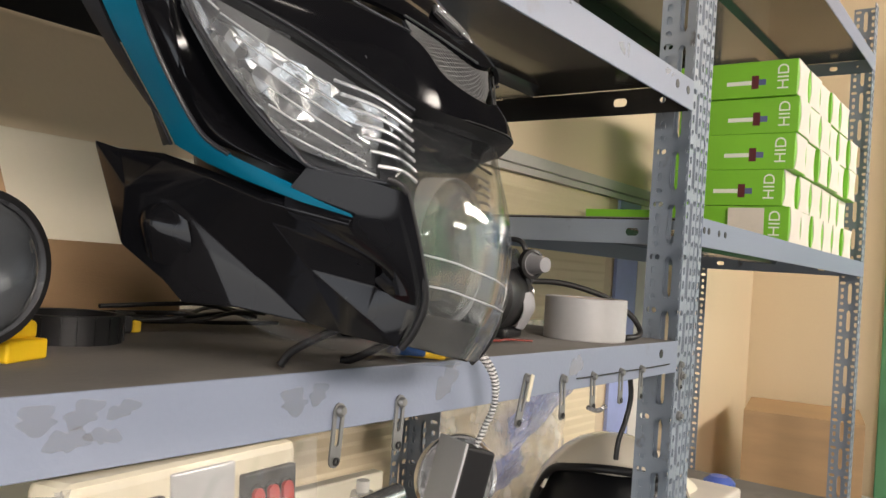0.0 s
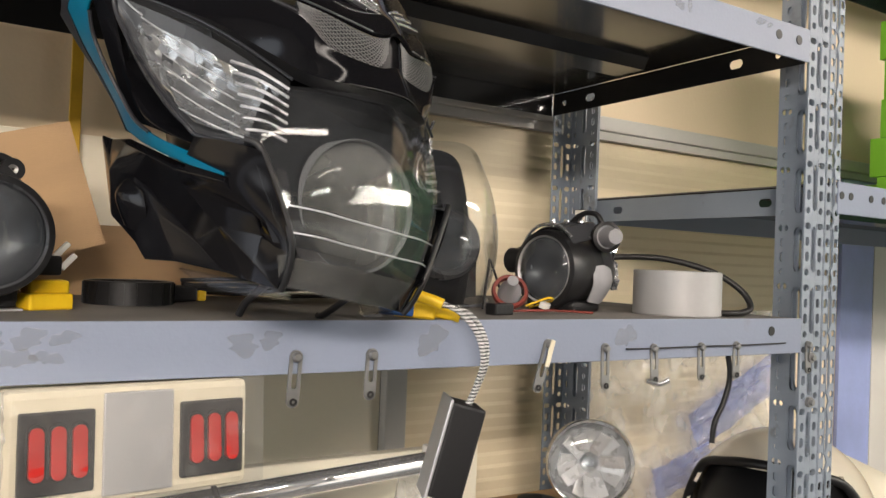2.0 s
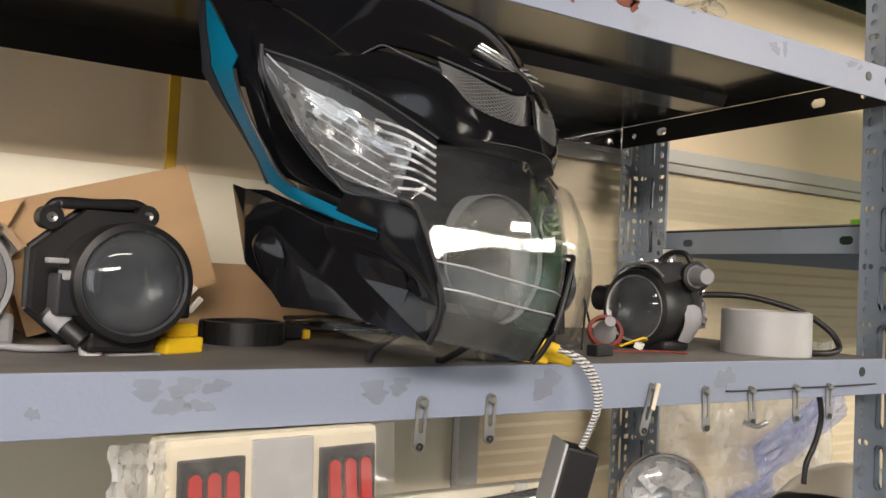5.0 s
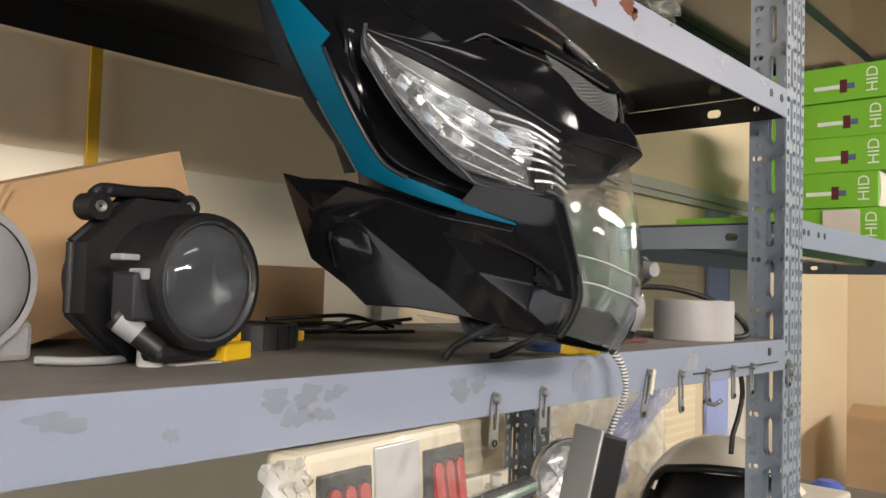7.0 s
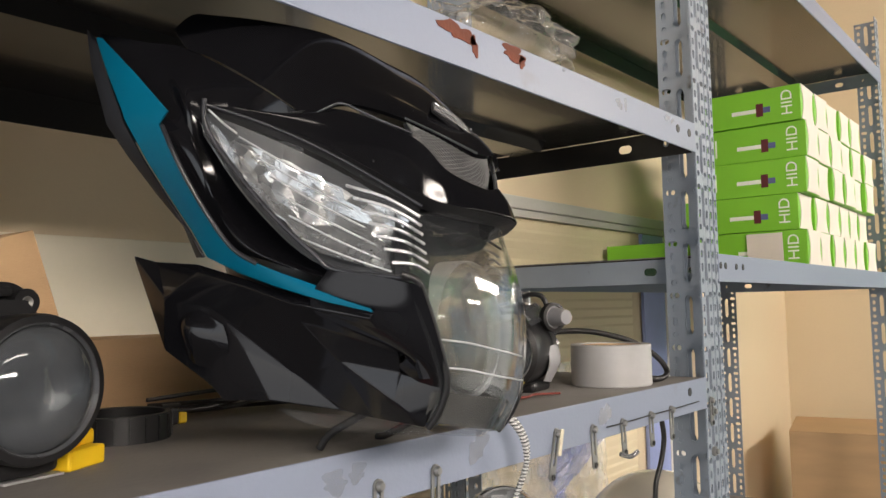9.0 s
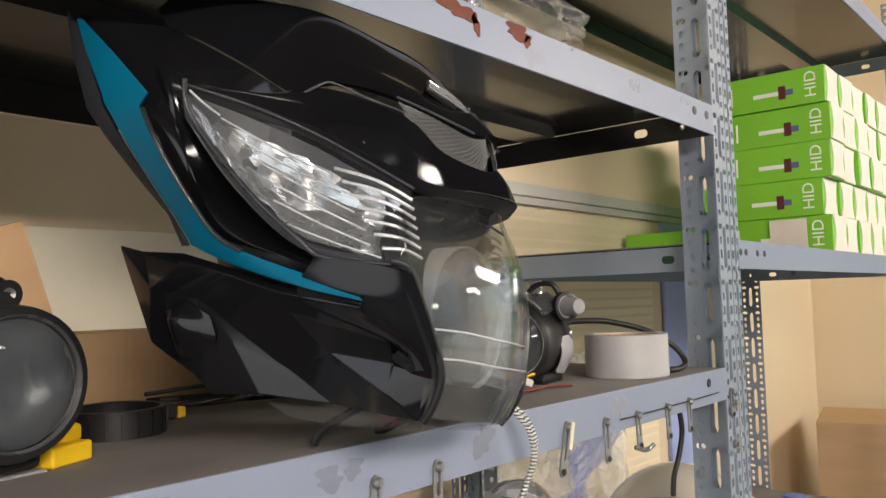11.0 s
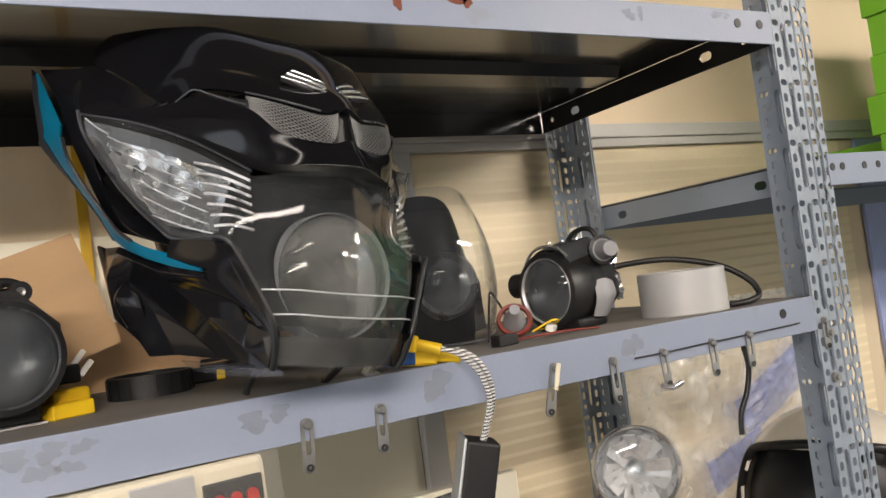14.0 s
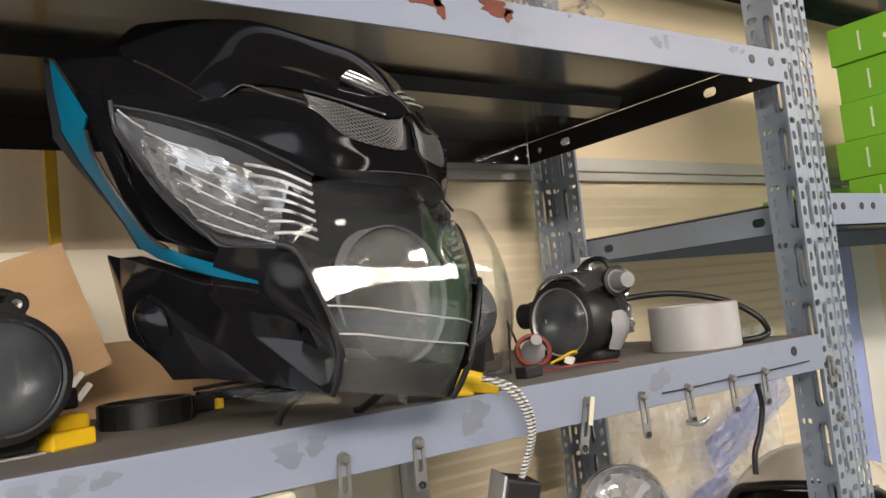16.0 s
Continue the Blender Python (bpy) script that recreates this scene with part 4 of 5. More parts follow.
# second headlamp standing behind the cowl
h2 = thing("headlamp", "dark headlamp with a clear tapering lens", "headlamp", m=pose(0.200, 0.130, SH))


def dome(cols, depth, y0, n=7):
    """Upright arcs from a top edge down to the shelf, bulging towards -y."""
    return [[(x, y0 + back - depth * w * math.sin(math.pi * (0.10 + 0.84 * k / (n - 1))) ** 0.7, top + (low - top) * k / (n - 1)) for k in range(n)] for x, top, low, w, back in cols]


CLEAR_COLS = [(-.062, .146, .004, .85, .0), (-.020, .151, .003, 1.0, .0), (.010, .147, .003, .95, .002), (.032, .124, .003, .80, .010), (.048, .092, .006, .55, .022), (.060, .058, .016, .20, .034)]
part("lens", loft(dome(CLEAR_COLS, .052, .0), 28, 32, 0.0014), M_CLEAR, h2, "clear tapering lens", smooth=60)
DARK_COLS = [(-.060, .140, .003, .85, .010), (-.022, .145, .002, 1.0, .010), (.004, .138, .002, .85, .012), (.020, .112, .002, .60, .018), (.034, .080, .002, .30, .028)]
part("housing", loft(dome(DARK_COLS, .034, .0), 24, 28, 0.002), M_CAVE, h2, smooth=60)
part("back_shell", loft([[(-.060, .012, .002), (-.060, .040, .070), (-.056, .012, .140)], [(.0, .050, .001), (.0, .058, .07), (-.006, .022, .138)], [(.058, .036, .010), (.058, .037, .030), (.056, .036, .060)]], 16, 16, 0.002), M_SATIN, h2, smooth=60)
ring = part("reflector_ring", turned([(0.024, 0.0), (0.029, 0.004), (0.032, 0.0), (0.032, -0.014), (0.024, -0.010)], 40, True), M_BEZEL, h2, "dark grey lamp ring", smooth=40, m=pose(-0.018, -0.026, 0.060, 84, 0, -14))
part("lens_disc", turned([(0.027, 0.0), (0.018, 0.006), (0, 0.009)], 30), M_GLASS, ring, smooth=60)
part("lower_rim", tube([(-.058, -.034, .006), (-.015, -.044, .005), (.020, -.032, .006), (.044, -.004, .009)], 0.0016, 20, 8), M_BEZEL, h2, smooth=60)

# bulb with its orange seal and loose wires
bulb = thing("bulb_holder", "grey bulb holder with an orange rubber seal", "bulb holder", m=pose(0.240, 0.085, 1.2545, 62, 0, -30))
part("seal", turned([(0.0132, -0.003), (0.0160, -0.0035), (0.0170, 0.0), (0.0160, 0.0035), (0.0132, 0.003)], 28, True), M_ORANGE, bulb, "orange rubber seal", smooth=60)
part("holder", turned([(0, 0.024), (0.005, 0.023), (0.006, 0.010), (0.010, 0.004), (0.011, -0.004), (0, -0.006)], 22), M_GREYPLASTIC, bulb, smooth=40)
tagged(part("black_connector", box(-0.012, 0.012, -0.006, 0.006, 0, 0.010, 0.0015), M_SATIN, m=pose(0.205, 0.052, SH, 0, 0, 12)), "small black plug lying on the shelf", "connector")
tagged(part("white_connector", box(-0.007, 0.007, -0.004, 0.004, 0, 0.006, 0.001), M_WHITE, m=pose(0.272, 0.075, SH + 0.004, 20, 0, 40)), "small white plug among loose wires", "connector")
for k, (pts, mat, lab) in enumerate((([(0.255, 0.080, 1.242), (0.272, 0.070, 1.250), (0.285, 0.080, 1.247), (0.300, 0.130, 1.238)], M_YELLOW, "loose thin yellow wire"),
                                     ([(0.225, 0.070, 1.238), (0.250, 0.050, 1.240), (0.280, 0.060, 1.239), (0.310, 0.050, 1.238)], M_ORANGE, "loose thin red wire"),
                                     ([(0.200, 0.070, 1.240), (0.215, 0.085, 1.275), (0.235, 0.110, 1.282), (0.262, 0.130, 1.255)], M_RUBBER, "thin black lead beside bulb"))):
    cable("wire", pts, 0.0011, mat, lab, 24)

tape = thing("tape_roll", "roll of silver tape lying flat on the shelf", "tape roll", m=pose(0.427, 0.055, SH))
part("tape", turned([(0.0335, 0.0), (0.042, 0.0), (0.043, 0.001), (0.043, 0.043), (0.042, 0.044), (0.0335, 0.044)], 72, True), M_TAPE, tape, smooth=40)
part("core", turned([(0.0315, 0.001), (0.0333, 0.001), (0.0333, 0.043), (0.0315, 0.043)], 48, True), M_CARD, tape, "cardboard core", smooth=40)
cable("power_cable", [(0.368, 0.108, 1.287), (0.385, 0.118, 1.290), (0.418, 0.116, 1.293), (0.452, 0.092, 1.292), (0.484, 0.058, 1.280), (0.502, 0.036, 1.262), (0.502, 0.024, 1.246), (0.487, 0.022, 1.2405), (0.470, 0.024, 1.2395), (0.462, 0.028, 1.2395)], 0.0032, M_RUBBER, "black cable looping round the tape roll", 60)

# yellow and blue plugs, the braided lead and the ballast hanging from it
for k, (x, y, z, ang, mat) in enumerate(((0.083, 0.004, SH + 0.0145, -38, M_YELLOW), (0.102, 0.012, SH + 0.0005, -30, M_YELLOW))):
    pl = thing("plug", "yellow crimp plug on the shelf edge" if k == 0 else "yellow and blue crimp plug on the shelf edge", "plug", "plugs", pose(x, y, z + 0.006, 0, 12 if k == 0 else 4, ang))
    part("body", box(-0.020, 0.012, -0.006, 0.006, -0.006, 0.006, 0.002), mat, pl)
    part("sleeve", tube([(0.010, 0, 0), (0.022, 0, -0.001), (0.030, 0, -0.002)], 0.0042, 8, 12), mat, pl, smooth=50)
    if k:
        part("band", box(-0.030, -0.004, -0.0068, 0.0068, -0.0055, 0.0066, 0.002), M_BLUE, pl, "blue band")
braid = material("braid", (0.5, 0.5, 0.5), 0.7)
nt = braid.node_tree
ck = nt.nodes.new("ShaderNodeTexWave")
ck.wave_type, ck.bands_direction = "BANDS", "Z"
ck.inputs["Scale"].default_value, ck.inputs["Distortion"].default_value = 120, 5.0
ck.inputs["Detail Scale"].default_value = 60
cr = nt.nodes.new("ShaderNodeValToRGB")
cr.color_ramp.elements[0].position, cr.color_ramp.elements[1].position = 0.50, 0.60
cr.color_ramp.elements[0].color, cr.color_ramp.elements[1].color = (0.02, 0.02, 0.02, 1), (0.75, 0.75, 0.72, 1)
tc = nt.nodes.new("ShaderNodeTexCoord")
nt.links.new(tc.outputs["Object"], ck.inputs["Vector"])
nt.links.new(ck.outputs["Fac"], cr.inputs[0])
nt.links.new(cr.outputs[0], nt.nodes["Principled BSDF"].inputs["Base Color"])
cable("braided_lead", [(0.106, -0.012, 1.249), (0.118, -0.018, 1.243), (0.130, -0.024, 1.228), (0.136, -0.024, 1.208), (0.135, -0.018, 1.190), (0.131, -0.014, 1.176)], 0.0021, braid, "black and white braided lead hanging over the edge", 40)
cable("braided_lead", [(0.122, -0.008, 1.246), (0.132, -0.017, 1.238), (0.139, -0.022, 1.222), (0.141, -0.020, 1.204), (0.138, -0.015, 1.188), (0.133, -0.012, 1.174)], 0.0021, braid, "black and white braided lead hanging over the edge", 40)
bal = thing("ballast", "black ballast with a silver rim hanging from the lead", "ballast", m=pose(0.132, -0.012, 1.175, 0, 14, -22))
part("case", box(-0.013, 0.013, -0.010, 0.022, -0.070, 0.0, 0.0022), M_SATIN, bal)
part("front_plate", box(-0.0155, -0.0131, -0.012, 0.0235, -0.072, 0.002, 0.001), M_STEEL, bal, "brushed silver plate")
part("output_lead", tube([(0, 0.005, -0.07), (0.0, 0.006, -0.1), (0.004, 0.004, -0.16)], 0.004, 12, 10), M_RUBBER, bal, smooth=60)

# slotted metal tabs along the shelf edge
def slotted_tab(x, z, lean, length=0.038, mat=M_ZINC, extra=""):
    t = thing("slotted_tab", "zinc slotted tab screwed to the shelf edge" + extra, "slotted tab", "slotted tabs", pose(x, -0.0038, z, 0, lean, 0))
    bm = bmesh.new()
    w, n = 0.0045, 10
    loops = []
    for r, h0, h1 in ((w, 0.0, length - 2 * w), (w * 0.42, 0.0, length - 2 * w - 0.010)):
        pts = [(r * math.cos(math.pi * k / n), r * math.sin(math.pi * k / n)) for k in range(n + 1)] + [(r * math.cos(math.pi + math.pi * k / n), -h1 + r * math.sin(math.pi + math.pi * k / n)) for k in range(n + 1)]
        loops.append([bm.verts.new((a, 0, b)) for a, b in pts])
    back = [[bm.verts.new(v.co + Vector((0, 0.0012, 0))) for v in lp] for lp in loops]
    m = len(loops[0])
    for k in range(m):
        j = (k + 1) % m
        bm.faces.new((loops[0][k], loops[0][j], loops[1][j], loops[1][k]))
        bm.faces.new((back[0][j], back[0][k], back[1][k], back[1][j]))
        bm.faces.new((loops[0][j], loops[0][k], back[0][k], back[0][j]))
        bm.faces.new((loops[1][k], loops[1][j], back[1][j], back[1][k]))
    part("plate", bm, mat, t)
    part("screw", turned([(0, 0.0026), (0.0024, 0.0022), (0.0034, 0.0008), (0.0034, -0.001), (0, -0.001)], 14), M_ZINC, t, smooth=40, m=pose(0, -0.0012, 0, 90, 0, 0))
    part("eyelet", turned([(0.0012, 0), (0.0026, 0), (0.0026, 0.0008), (0.0012, 0.0008)], 12, True), M_RUBBER, t, m=pose(0, -0.0008, -(length - 2 * w) - 0.0005, 90, 0, 0))
    return t


for x, z, lean, ln in ((0.0, 1.2125, 3, 0.038), (0.056, 1.2125, 2, 0.036), (0.276, 1.212, -2, 0.040), (0.334, 1.2105, -4, 0.036), (0.396, 1.2105, -2, 0.036), (0.446, 1.2105, 0, 0.036), (0.560, 1.209, -2, 0.034)):
    slotted_tab(x, z, lean, ln)
ct = slotted_tab(0.214, 1.2165, 16, 0.044, extra=", bent and brassy")
part("brass_strip", box(-0.0022, 0.0022, -0.005, -0.0035, -0.018, 0.004, 0.0006), M_IVORY, ct, "brassy bent strip")
bm = tube([(0.325, -0.004, 1.183), (0.334, -0.010, 1.180), (0.342, -0.014, 1.184)], 0.0022, 10, 8)
tagged(part("wing_bolt", bm, M_CHROME, smooth=60), "small chrome bolt hooked on a tab", "bolt")
cable("steel_wire", [(0.300, -0.0042, 1.2110), (0.334, -0.0046, 1.2108), (0.396, -0.0046, 1.2112), (0.446, -0.0046, 1.2112), (0.520, -0.0046, 1.2120)], 0.0007, M_RUBBER, "thin dark wire strung along the tabs", 30)
cable("black_strap", [(0.452, 0.012, 1.205), (0.455, 0.010, 1.180), (0.450, 0.012, 1.155), (0.440, 0.014, 1.135), (0.438, 0.015, 1.115)], 0.0027, M_RUBBER, "black strap hanging under the shelf", 24)

# clutter beside the projector lamp
yc = thing("yellow_connector", "bright yellow plastic connector beside the projector lamp", "connector", m=pose(-0.140, 0.100, SH, 0, 0, 28))
part("body", box(-0.016, 0.016, -0.008, 0.008, 0.0, 0.011, 0.0015), M_YELLOW, yc)
part("upper_body", box(-0.010, 0.020, 0.001, 0.014, 0.009, 0.020, 0.003), M_YELLOW, yc)
ring = thing("black_collar", "short ribbed black plastic collar", "collar", m=pose(-0.072, 0.175, SH))
part("band", turned([(0.030, 0), (0.034, 0), (0.034, 0.018), (0.032, 0.0185), (0.030, 0.018)], 40, True), M_SATIN, ring, smooth=40)
for k in range(20):
    t = 2 * math.pi * k / 20
    part("rib", box(-0.0008, 0.0008, 0.0335, 0.0350, 0.001, 0.017), M_SATIN, ring, m=pose(0, 0, 0, 0, 0, math.degrees(t)))
tagged(part("stopper", turned([(0, 0), (0.007, 0), (0.0075, 0.002), (0.0072, 0.012), (0.0055, 0.015), (0, 0.0155)], 20), M_WHITE, smooth=40, m=pose(-0.197, 0.090, SH)), "small white plastic stopper", "stopper")
tagged(part("metal_tag", box(-0.017, 0.017, -0.007, 0.007, 0, 0.0015, 0.0004), M_STEEL, m=pose(-0.172, 0.088, SH, 0, 0, 10)), "flat grey metal tag", "tag")
junk = thing("wire_bundle", "bundle of dark leads with small plugs behind the cowl", "wires")
for k in range(6):
    a = random.Random(k + 3)
    pts = [(-0.02 + 0.05 * q + a.uniform(-.01, .01), 0.215 + a.uniform(-.02, .03), SH + 0.005 + a.uniform(0, .016)) for q in range(4)]
    part("lead", tube(pts, 0.0018, 20, 8), M_RUBBER, junk, smooth=60)
part("plug", box(-0.035, -0.012, 0.195, 0.212, SH + 0.001, SH + 0.014, 0.002), M_SATIN, junk)
part("plug", box(-0.012, -0.004, 0.196, 0.210, SH + 0.001, SH + 0.012, 0.002), M_YELLOW, junk)


def carton_box(name, label, m, w, d, h, flaps=True):
    t = thing(name, label, "cardboard box", m=m)
    k = 0.003
    part("bottom", box(0, w, 0, d, 0, k), M_CARD, t)
    part("wall", box(0, w, 0, k, k, h), M_CARD, t)
    part("wall", box(0, w, d - k, d, k, h), M_CARD, t)
    part("wall", box(0, k, k, d - k, k, h), M_CARD, t)
    part("wall", box(w - k, w, k, d - k, k, h), M_CARD, t)
    if flaps:
        part("flap", box(0, w, -0.001, k - 0.001, 0, d * 0.5), M_CARD, t, m=pose(0, 0, h, 118, 0, 0))
        part("flap", box(-k, 0, 0, d, 0, w * 0.4), M_CARD, t, m=pose(0, 0, h, 0, -70, 0))
    else:
        part("lid", box(0, w, 0, d, h, h + k), M_CARD, t)
    return t


carton_box("cardboard_box", "open brown cardboard box leaning at the back", pose(-0.228, 0.205, SH + 0.001, 0, -18, 3), 0.150, 0.11, 0.100, False)
carton_box("cardboard_box", "low flat brown cardboard box against the wall", pose(-0.40, 0.30, SH, 0, 0, 0), 0.50, 0.10, 0.062, False)
flap = tagged(part("cardboard_flap", box(0, 0.002, 0, 0.080, 0, 0.115), M_CARD, m=pose(-0.285, 0.195, SH + 0.0005, 0, 24, 0)), "bent brown cardboard flap", "cardboard")

# switch panel in its plastic sleeve, under the shelf edge
sw = thing("switch_panel", "ivory switch panel with two banks of red rockers", "switch panel", m=pose(-0.101, -0.010, 1.2003, -4, 0, 6))
part("case", box(-0.070, 0.070, 0.0, 0.030, -0.066, 0, 0.005), M_IVORY, sw)
part("centre_plate", box(-0.018, 0.022, -0.0015, 0.002, -0.062, -0.004, 0.001), M_STEEL, sw, "bare silver centre plate")
for a in (-0.062, 0.026):
    bank = part("switch_bank", box(a, a + 0.039, -0.004, 0.001, -0.057, -0.012, 0.0012), M_SATIN, sw, "black switch bank")
    for k in range(3):
        x = a + 0.0085 + k * 0.011
        bm = bmesh.new()
        n = 10
        pts = [(0.0038 * math.cos(math.pi * q / n), 0.0105 + 0.0038 * math.sin(math.pi * q / n)) for q in range(n + 1)] + [(-0.0038 * math.cos(math.pi * q / n), -0.0105 - 0.0038 * math.sin(math.pi * q / n)) for q in range(n + 1)]
        part("rocker", plate(pts, 0.004), M_RED, bank, "red rocker", m=pose(x, -0.0072, -0.034, -5, 0, 0))
        part("surround", tube([(x + 1.18 * px, -0.0042, -0.034 + 1.10 * pz) for px, pz in pts + pts[:1]], 0.0007, 60, 6), M_RUBBER, bank)
part("sleeve", crumpled("sleeve", 0.152, 0.072, 0.0025, 3.3), M_FILM, sw, "clear plastic sleeve", smooth=60, m=pose(0, -0.009, 0.001))
part("sleeve_end", crumpled("sleeve", 0.030, 0.070, 0.014, 8.1, 14, 20), M_BAG, sw, "bunched sleeve end", smooth=30, m=pose(-0.084, -0.004, 0))
for x, mat in ((-0.06, M_RED), (-0.03, M_RUBBER), (0.0, M_RED), (0.05, M_RUBBER)):
    part("lead", tube([(x, 0.012, -0.06), (x + 0.006, 0.008, -0.09), (x - 0.01, 0.006, -0.13)], 0.0018, 12, 8), mat, sw, smooth=60)

# things on the lower shelves
tagged(part("steel_tube", tube([(-0.10, 0.07, 1.098), (0.05, 0.09, 1.100), (0.20, 0.11, 1.102)], 0.009, 8, 18), M_CHROME, smooth=60), "long bright steel tube", "tube")
bottle = thing("clear_fitting", "clear plastic bottle with white fittings", "bottle", m=pose(0.20, 0.15, 1.075, 0, 0, 14))
part("body", turned([(0, -0.24), (0.03, -0.24), (0.032, -0.03), (0.028, 0.0), (0.012, 0.012), (0.010, 0.02), (0, 0.02)], 30), M_BAG, bottle, smooth=50)
part("spout", tube([(0, 0, 0.012), (-0.03, 0, 0.016), (-0.055, 0, 0.017)], 0.0045, 10, 10), M_WHITE, bottle, smooth=50)
part("cap", turned([(0, 0.03), (0.006, 0.03), (0.006, 0.018), (0, 0.018)], 16), M_WHITE, bottle, smooth=40)
tagged(part("white_board", box(-0.13, 0.30, 0.21, 0.225, 0.8305, 1.085, 0.002), M_PALE), "pale board standing on the lower shelf", "board")
spot = thing("spot_lamp", "round chrome spot lamp with a clear patterned lens", "spot lamp", m=pose(0.520, 0.270, 1.028, 86, 0, -32))
part("bowl", turned([(0.054, 0.0), (0.050, -0.020), (0.034, -0.042), (0.012, -0.054), (0, -0.055)], 48), M_SILVER, spot, smooth=50)
part("rim", turned([(0.052, 0.002), (0.0555, 0.005), (0.058, 0.001), (0.057, -0.006), (0.053, -0.004)], 48, True), M_CHROME, spot, "chrome rim", smooth=50)
part("lens", turned([(0.053, 0.002), (0.040, 0.008), (0.020, 0.0115), (0, 0.0125)], 44), M_CLEAR, spot, smooth=60)
for k in range(14):
    t = 2 * math.pi * k / 14
    part("facet", box(-0.008, 0.008, 0.012, 0.046, -0.006, -0.004), M_SILVER, spot, m=pose(0, 0, -0.016 + 0.004 * (k % 3), 24 + 9 * (k % 2), 14 * (k % 3 - 1), math.degrees(t)))
part("bulb", turned([(0.006, -0.03), (0.006, -0.006), (0.004, -0.002), (0, -0.001)], 14), M_GLASS, spot, smooth=60)
part("foot", box(-0.012, 0.012, -0.062, -0.050, -0.04, -0.016, 0.002), M_SATIN, spot)
carton_box("cardboard_box", "brown cardboard box under the spot lamp", pose(0.40, 0.22, 0.8305, 0, 0, 0), 0.16, 0.15, 0.134, False)
dk = thing("black_drill", "dark power tool lying on the lower shelf", "tool", m=pose(0.33, 0.14, 0.8305))
part("body", box(-0.05, 0.08, -0.03, 0.03, 0.0, 0.19, 0.012), M_SATIN, dk)
part("knob", turned([(0, 0.03), (0.02, 0.028), (0.022, 0), (0, 0)], 20), M_SATIN, dk, smooth=40, m=pose(-0.02, -0.02, 0.19))

bagl = thing("plastic_bag", "clear plastic bag with blue print hanging against the wall", "plastic bag", m=pose(0.88, 0.424, 1.215))
part("film", crumpled("film", 0.46, 0.42, 0.012, 1.7, 70, 60), M_BAG, bagl, smooth=60)
part("film", crumpled("film", 0.45, 0.41, 0.008, 4.2, 50, 40), M_BAG, bagl, smooth=60, m=pose(0.005, 0.010, 0))
part("print", crumpled("film", 0.070, 0.26, 0.006, 2.2, 16, 30), M_BLUEFILM, bagl, "blue print", smooth=60, m=pose(0.24, -0.012, -0.10, 0, 66, 0))
part("print", crumpled("film", 0.055, 0.14, 0.006, 7.2, 12, 20), M_BLUEFILM, bagl, "blue print", smooth=60, m=pose(0.05, -0.012, -0.25, 0, 76, 0))

hel = thing("helmet", "white and black motorcycle helmet with a dark opening", "helmet", m=pose(0.76, 0.16, 0.955, -6, 0, -66))
bm = bmesh.new()
bmesh.ops.create_uvsphere(bm, u_segments=48, v_segments=28, radius=1)
for v in bm.verts:
    v.co = Vector((v.co.x * 0.118, v.co.y * 0.148, v.co.z * 0.122))
cut = [f for f in bm.faces if f.calc_center_median().y < -0.062 and -0.075 < f.calc_center_median().z < 0.072]
bmesh.ops.delete(bm, geom=cut, context="FACES")
bmesh.ops.delete(bm, geom=[f for f in bm.faces if f.calc_center_median().z < -0.105], context="FACES")
bmesh.ops.solidify(bm, geom=bm.faces[:], thickness=0.004)
part("shell", bm, M_HELMET, hel, smooth=60)
bm = bmesh.new()
bmesh.ops.create_uvsphere(bm, u_segments=32, v_segments=18, radius=1)
for v in bm.verts:
    v.co = Vector((v.co.x * 0.108, v.co.y * 0.132 + 0.006, v.co.z * 0.110))
part("lining", bm, M_SATIN, hel, "black lining", smooth=60)
part("edge_trim", tube([(-0.100, -0.078, -0.07), (-0.112, -0.050, 0.0), (-0.088, -0.066, 0.062), (-0.05, -0.098, 0.076), (0, -0.112, 0.080), (0.05, -0.098, 0.076), (0.088, -0.066, 0.062), (0.112, -0.050, 0.0), (0.100, -0.078, -0.07)], 0.006, 60, 8), M_SATIN, hel, smooth=60)
part("star_decal", loft([[(-.118, .00, .02), (-.100, .03, .066), (-.06, .06, .094)], [(-.121, .03, .0), (-.106, .07, .050), (-.07, .10, .075)]], 10, 6, 0.001), M_SATIN, hel, "black pointed decal")
part("base_pad", box(-0.07, 0.07, -0.06, 0.09, -0.1245, -0.10, 0.01), M_SATIN, hel)
vis = thing("visor", "loose clear helmet visor", "visor", m=pose(0.70, 0.03, 0.8305, 0, 0, -40))
part("shield", loft([[(-.10, .05, 0), (-.06, -.03, 0), (0, -.06, 0), (.06, -.03, 0), (.10, .05, 0)], [(-.09, .05, .14), (-.055, -.02, .15), (0, -.045, .155), (.055, -.02, .15), (.09, .05, .14)]], 30, 8, 0.002), M_CLEAR, vis, smooth=60)

carton_box("cardboard_box", "brown cardboard box in the far corner", pose(2.02, 0.02, 0.70, 0, 0, 12), 0.31, 0.30, 0.265, False)
stand = thing("side_table", "plain table in the corner under the boxes", "table", m=pose(1.80, -0.14, 0))
part("tabletop", box(0, 0.62, 0, 0.55, 0.67, 0.699, 0.003), M_TRUNK, stand)
for x in (0.02, 0.57):
    for y in (0.02, 0.5):
        part("leg", box(x, x + 0.035, y, y + 0.035, 0, 0.67), M_POST, stand)
pk = thing("tool_packet", "pale packet and blue can beside the helmet", "packet", m=pose(1.05, 0.10, 0.8305))
part("packet", box(0, 0.16, 0, 0.10, 0, 0.10, 0.006), M_CARTON, pk)
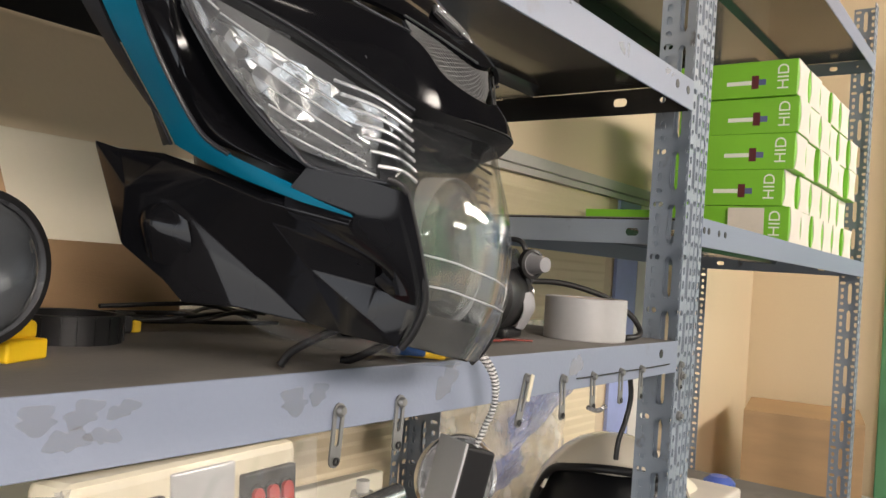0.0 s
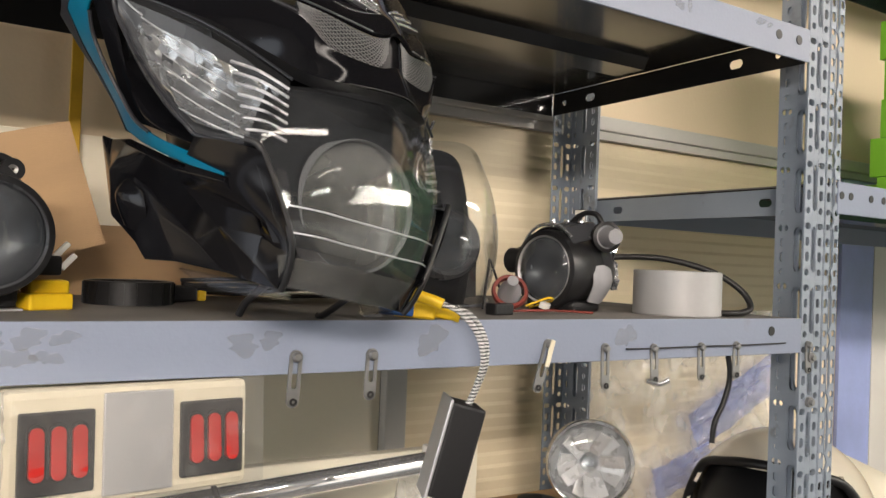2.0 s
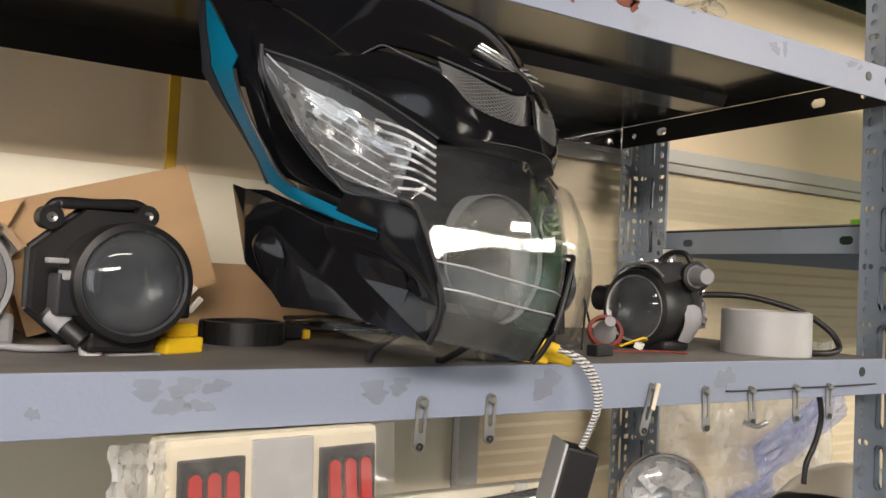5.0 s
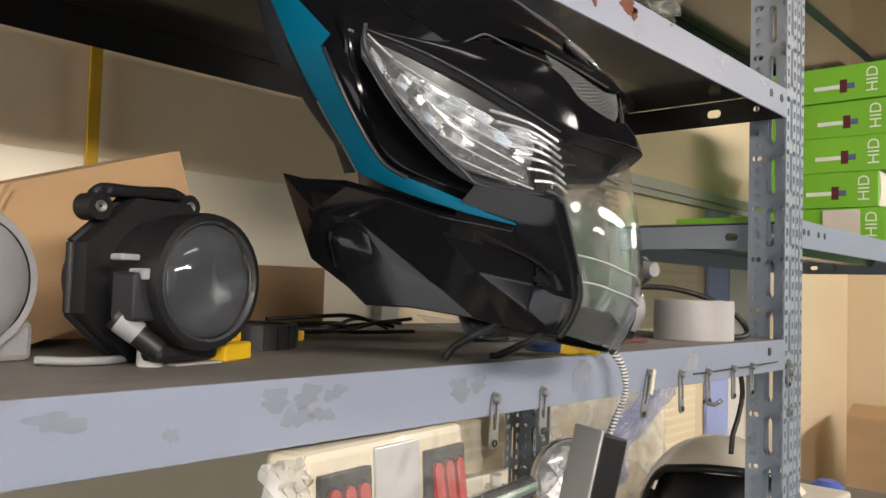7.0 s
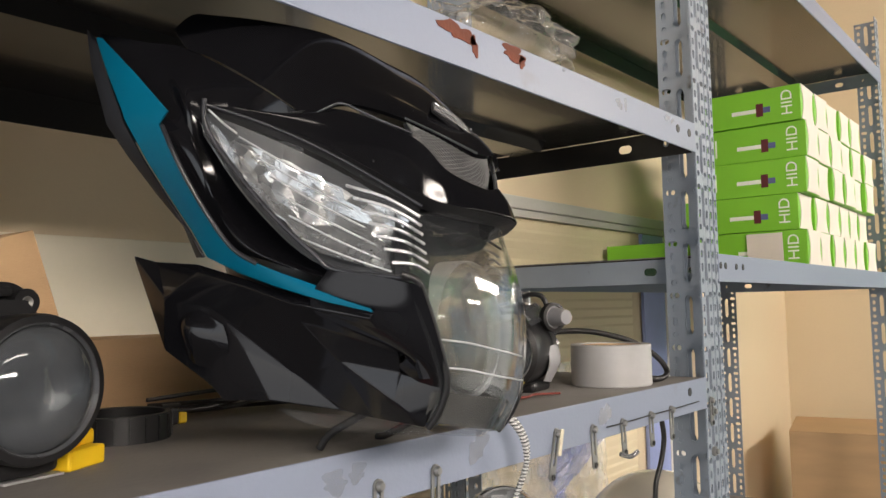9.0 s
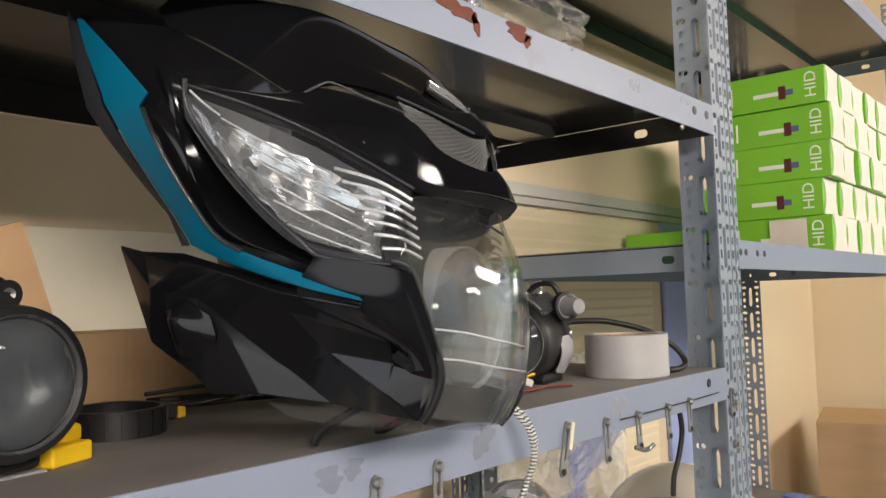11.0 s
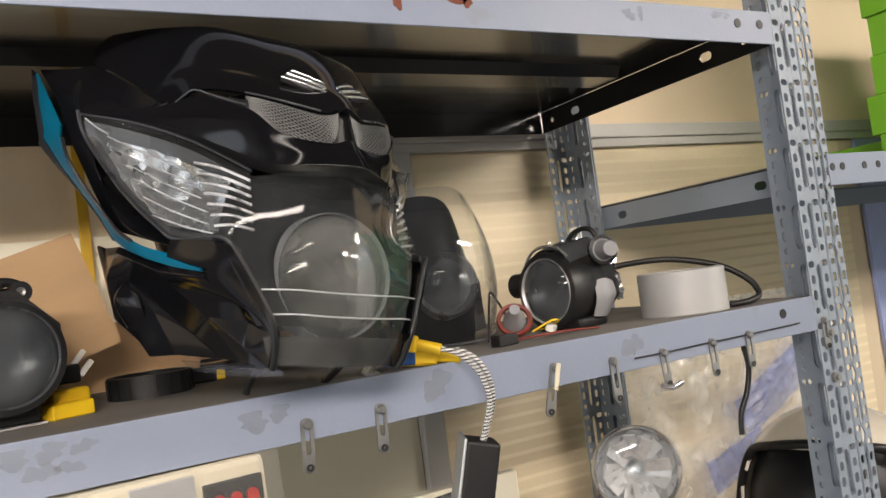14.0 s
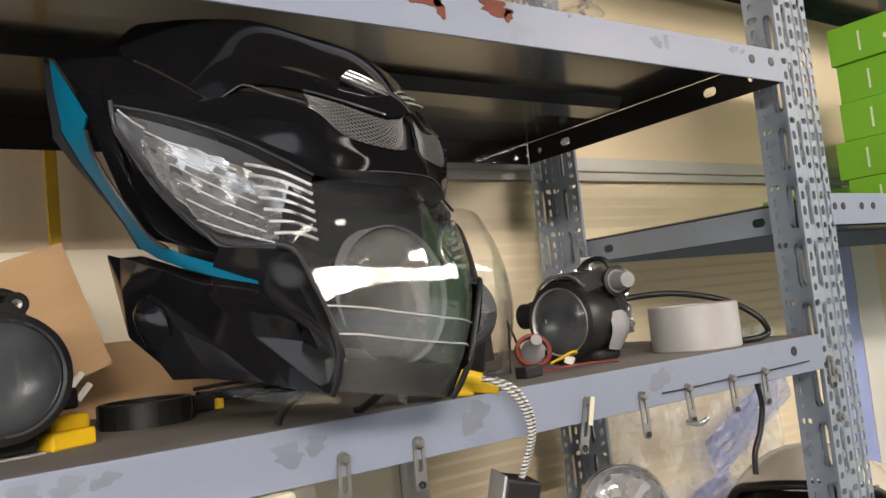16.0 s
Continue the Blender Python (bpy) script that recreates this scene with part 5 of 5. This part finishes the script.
part("can", turned([(0, 0.10), (0.018, 0.10), (0.03, 0.09), (0.03, 0), (0, 0)], 24), M_BAGBLUE, pk, smooth=40, m=pose(0.22, 0.06, 0))
wb = tagged(part("rolled_bag", loft([[(0, 0, 0), (.05, -.04, 0), (.16, -.05, 0), (.24, 0, 0)], [(0.0, .0, .10), (.05, -.05, .13), (.16, -.06, .10), (.24, 0, .05)], [(0.02, .08, .14), (.07, .05, .17), (.16, .04, .12), (.22, .06, .06)]], 24, 20, 0.003), M_PALE, smooth=60, m=pose(0.98, 0.22, 0.8305)), "pale folded bag behind the helmet", "bag")

bagt = thing("plastic_bag", "crumpled clear plastic bag on the upper shelf", "plastic bag", m=pose(0.235, 0.055, UP))
bm = bmesh.new()
bmesh.ops.create_icosphere(bm, subdivisions=5, radius=1)
for v in bm.verts:
    k = 1 + 0.28 * noise.noise(v.co * 2.3) + 0.16 * noise.noise(v.co * 6)
    v.co = Vector((v.co.x * 0.085 * k, v.co.y * 0.05 * k, max(0.0, 0.030 + v.co.z * 0.035 * k)))
part("film", bm, M_FILM, bagt, smooth=60)
part("content", box(-0.06, -0.01, -0.02, 0.03, 0.001, 0.022, 0.006), M_CARD, bagt)
part("content", box(0.03, 0.06, -0.02, 0.02, 0.001, 0.018, 0.006), M_DARK, bagt)

# on the wall
tagged(part("yellow_strap", box(-0.092, -0.080, 0.428, 0.432, SH + 0.06, 1.80, 0.001), M_STRAP), "yellow strap hanging down the wall", "strap")
structure("panel_blue", box(1.345, 1.46, 0.4400, 0.4485, 0.75, 1.483, 0.001), M_PALEBLUE, "pale blue banner strip on the wall")
structure("panel_white", box(1.462, 1.56, 0.4395, 0.4485, 0.75, 1.483, 0.001), M_WHITE, "white upright strip on the wall")
dr = structure("door_1", box(X1 - 0.03, X1 - 0.002, -0.95, 0.05, 0.0, 2.05, 0.004), M_DOORGREEN, "green painted door in the side wall")
part("door_handle", tube([(X1 - 0.03, -0.03, 1.0), (X1 - 0.08, -0.03, 1.0), (X1 - 0.08, -0.13, 1.0)], 0.009, 12, 10), M_STEEL, dr, smooth=60)


# ---- bulb cartons ----
def lettering(text, size, mat, parent, m):
    cv = bpy.data.curves.new("text", "FONT")
    cv.body, cv.size, cv.extrude = text, size, 0.0002
    tmp = bpy.data.objects.new("text", cv)
    scene.collection.objects.link(tmp)
    bpy.context.view_layer.update()
    me = bpy.data.meshes.new_from_object(tmp.evaluated_get(bpy.context.evaluated_depsgraph_get()))
    bpy.data.objects.remove(tmp)
    me.materials.clear()
    me.materials.append(mat)
    ob = new("lettering", me)
    ob.parent, ob.matrix_basis = parent, m
    return ob


CW, CH, CD = 0.088, 0.0625, 0.205
ct0 = thing("bulb_carton", "lime green bulb carton with a pale die-cut end", "carton", "bulb cartons")
part("body", box(0, CW - 0.002, 0.002, CD, 0, CH - 0.001, 0.0008), M_GREEN, ct0)
n = 10
e = [(0.0015 + 0.012 * math.sin(math.pi * k / n), CH * (0.02 + 0.96 * k / n)) for k in range(n + 1)]
f = [(CW - 0.0035 - 0.012 * math.sin(math.pi * k / n), CH * (0.98 - 0.96 * k / n)) for k in range(n + 1)]
part("end_flap", plate(e + f, 0.0012), M_CARTON, ct0, "pale bare card end", m=pose(0, 0.0006, 0))


def printed(t, k):
    """Bulb picture, letters and small bars on the long side that faces -x."""
    lettering("HID", 0.026, M_INKWHITE, t, Matrix(((0, 0, -1, -0.0006), (0, -1, 0, 0.030), (-1, 0, 0, 0), (0, 0, 0, 1))) @ Matrix(((1, 0, 0, 0), (0, 1, 0, 0), (0, 0, 1, 0), (0, 0, 0, 1))))
    part("picture", box(-0.0006, 0.0, 0.052, 0.066, 0.020, 0.030), M_INKBLUE, t)
    part("picture", box(-0.0008, 0.0, 0.064, 0.076, 0.014, 0.037, 0.0002), M_INKBROWN, t)
    part("picture", box(-0.0006, 0.0, 0.076, 0.118, 0.0215, 0.0285), M_INKWHITE, t)
    part("picture", box(-0.0006, 0.0, 0.154, 0.157, 0.014, 0.046), M_INKWHITE, t)


ct1 = copy_thing(ct0, pose(1.06, 0.008, S2))
printed(ct1, 0)
for c in ct1.children:
    if c.name.startswith("lettering"):
        # letters run upwards along the short side, tops towards the back
        c.matrix_basis = Matrix(((0, 0, -1, -0.0006), (0, 1, 0, 0.016), (1, 0, 0, 0.010), (0, 0, 0, 1)))
rnd = random.Random(5)
for i in range(6):
    for j in range(5):
        if i == 0 and j == 0:
            continue
        if i == 5 and j == 4:
            continue
        src = ct1 if i == 0 else ct0
        dy = (0.0, 0.012, -0.002, -0.004, 0.0)[j] + (rnd.uniform(-0.004, 0.006) if i else 0)
        dx = (0, 0, 0.004, 0.008, 0.002)[j]
        copy_thing(src, pose(1.06 + i * CW + dx, 0.008 + dy, S2 + j * CH, 0, 0, rnd.uniform(-1.2, 1.2)))
copy_thing(ct0, pose(1.15, 0.222, S2, 0, 0, 1))
ct0.matrix_basis = pose(1.30, 0.222, S2, 0, 0, -1)
part("open_flap", box(-0.0012, 0.0, 0.0, 0.06, 0.0, 0.055), M_CARTON, ct1, "open white flap", m=pose(-0.004, 0.04, 0.003, 0, -4, 0))
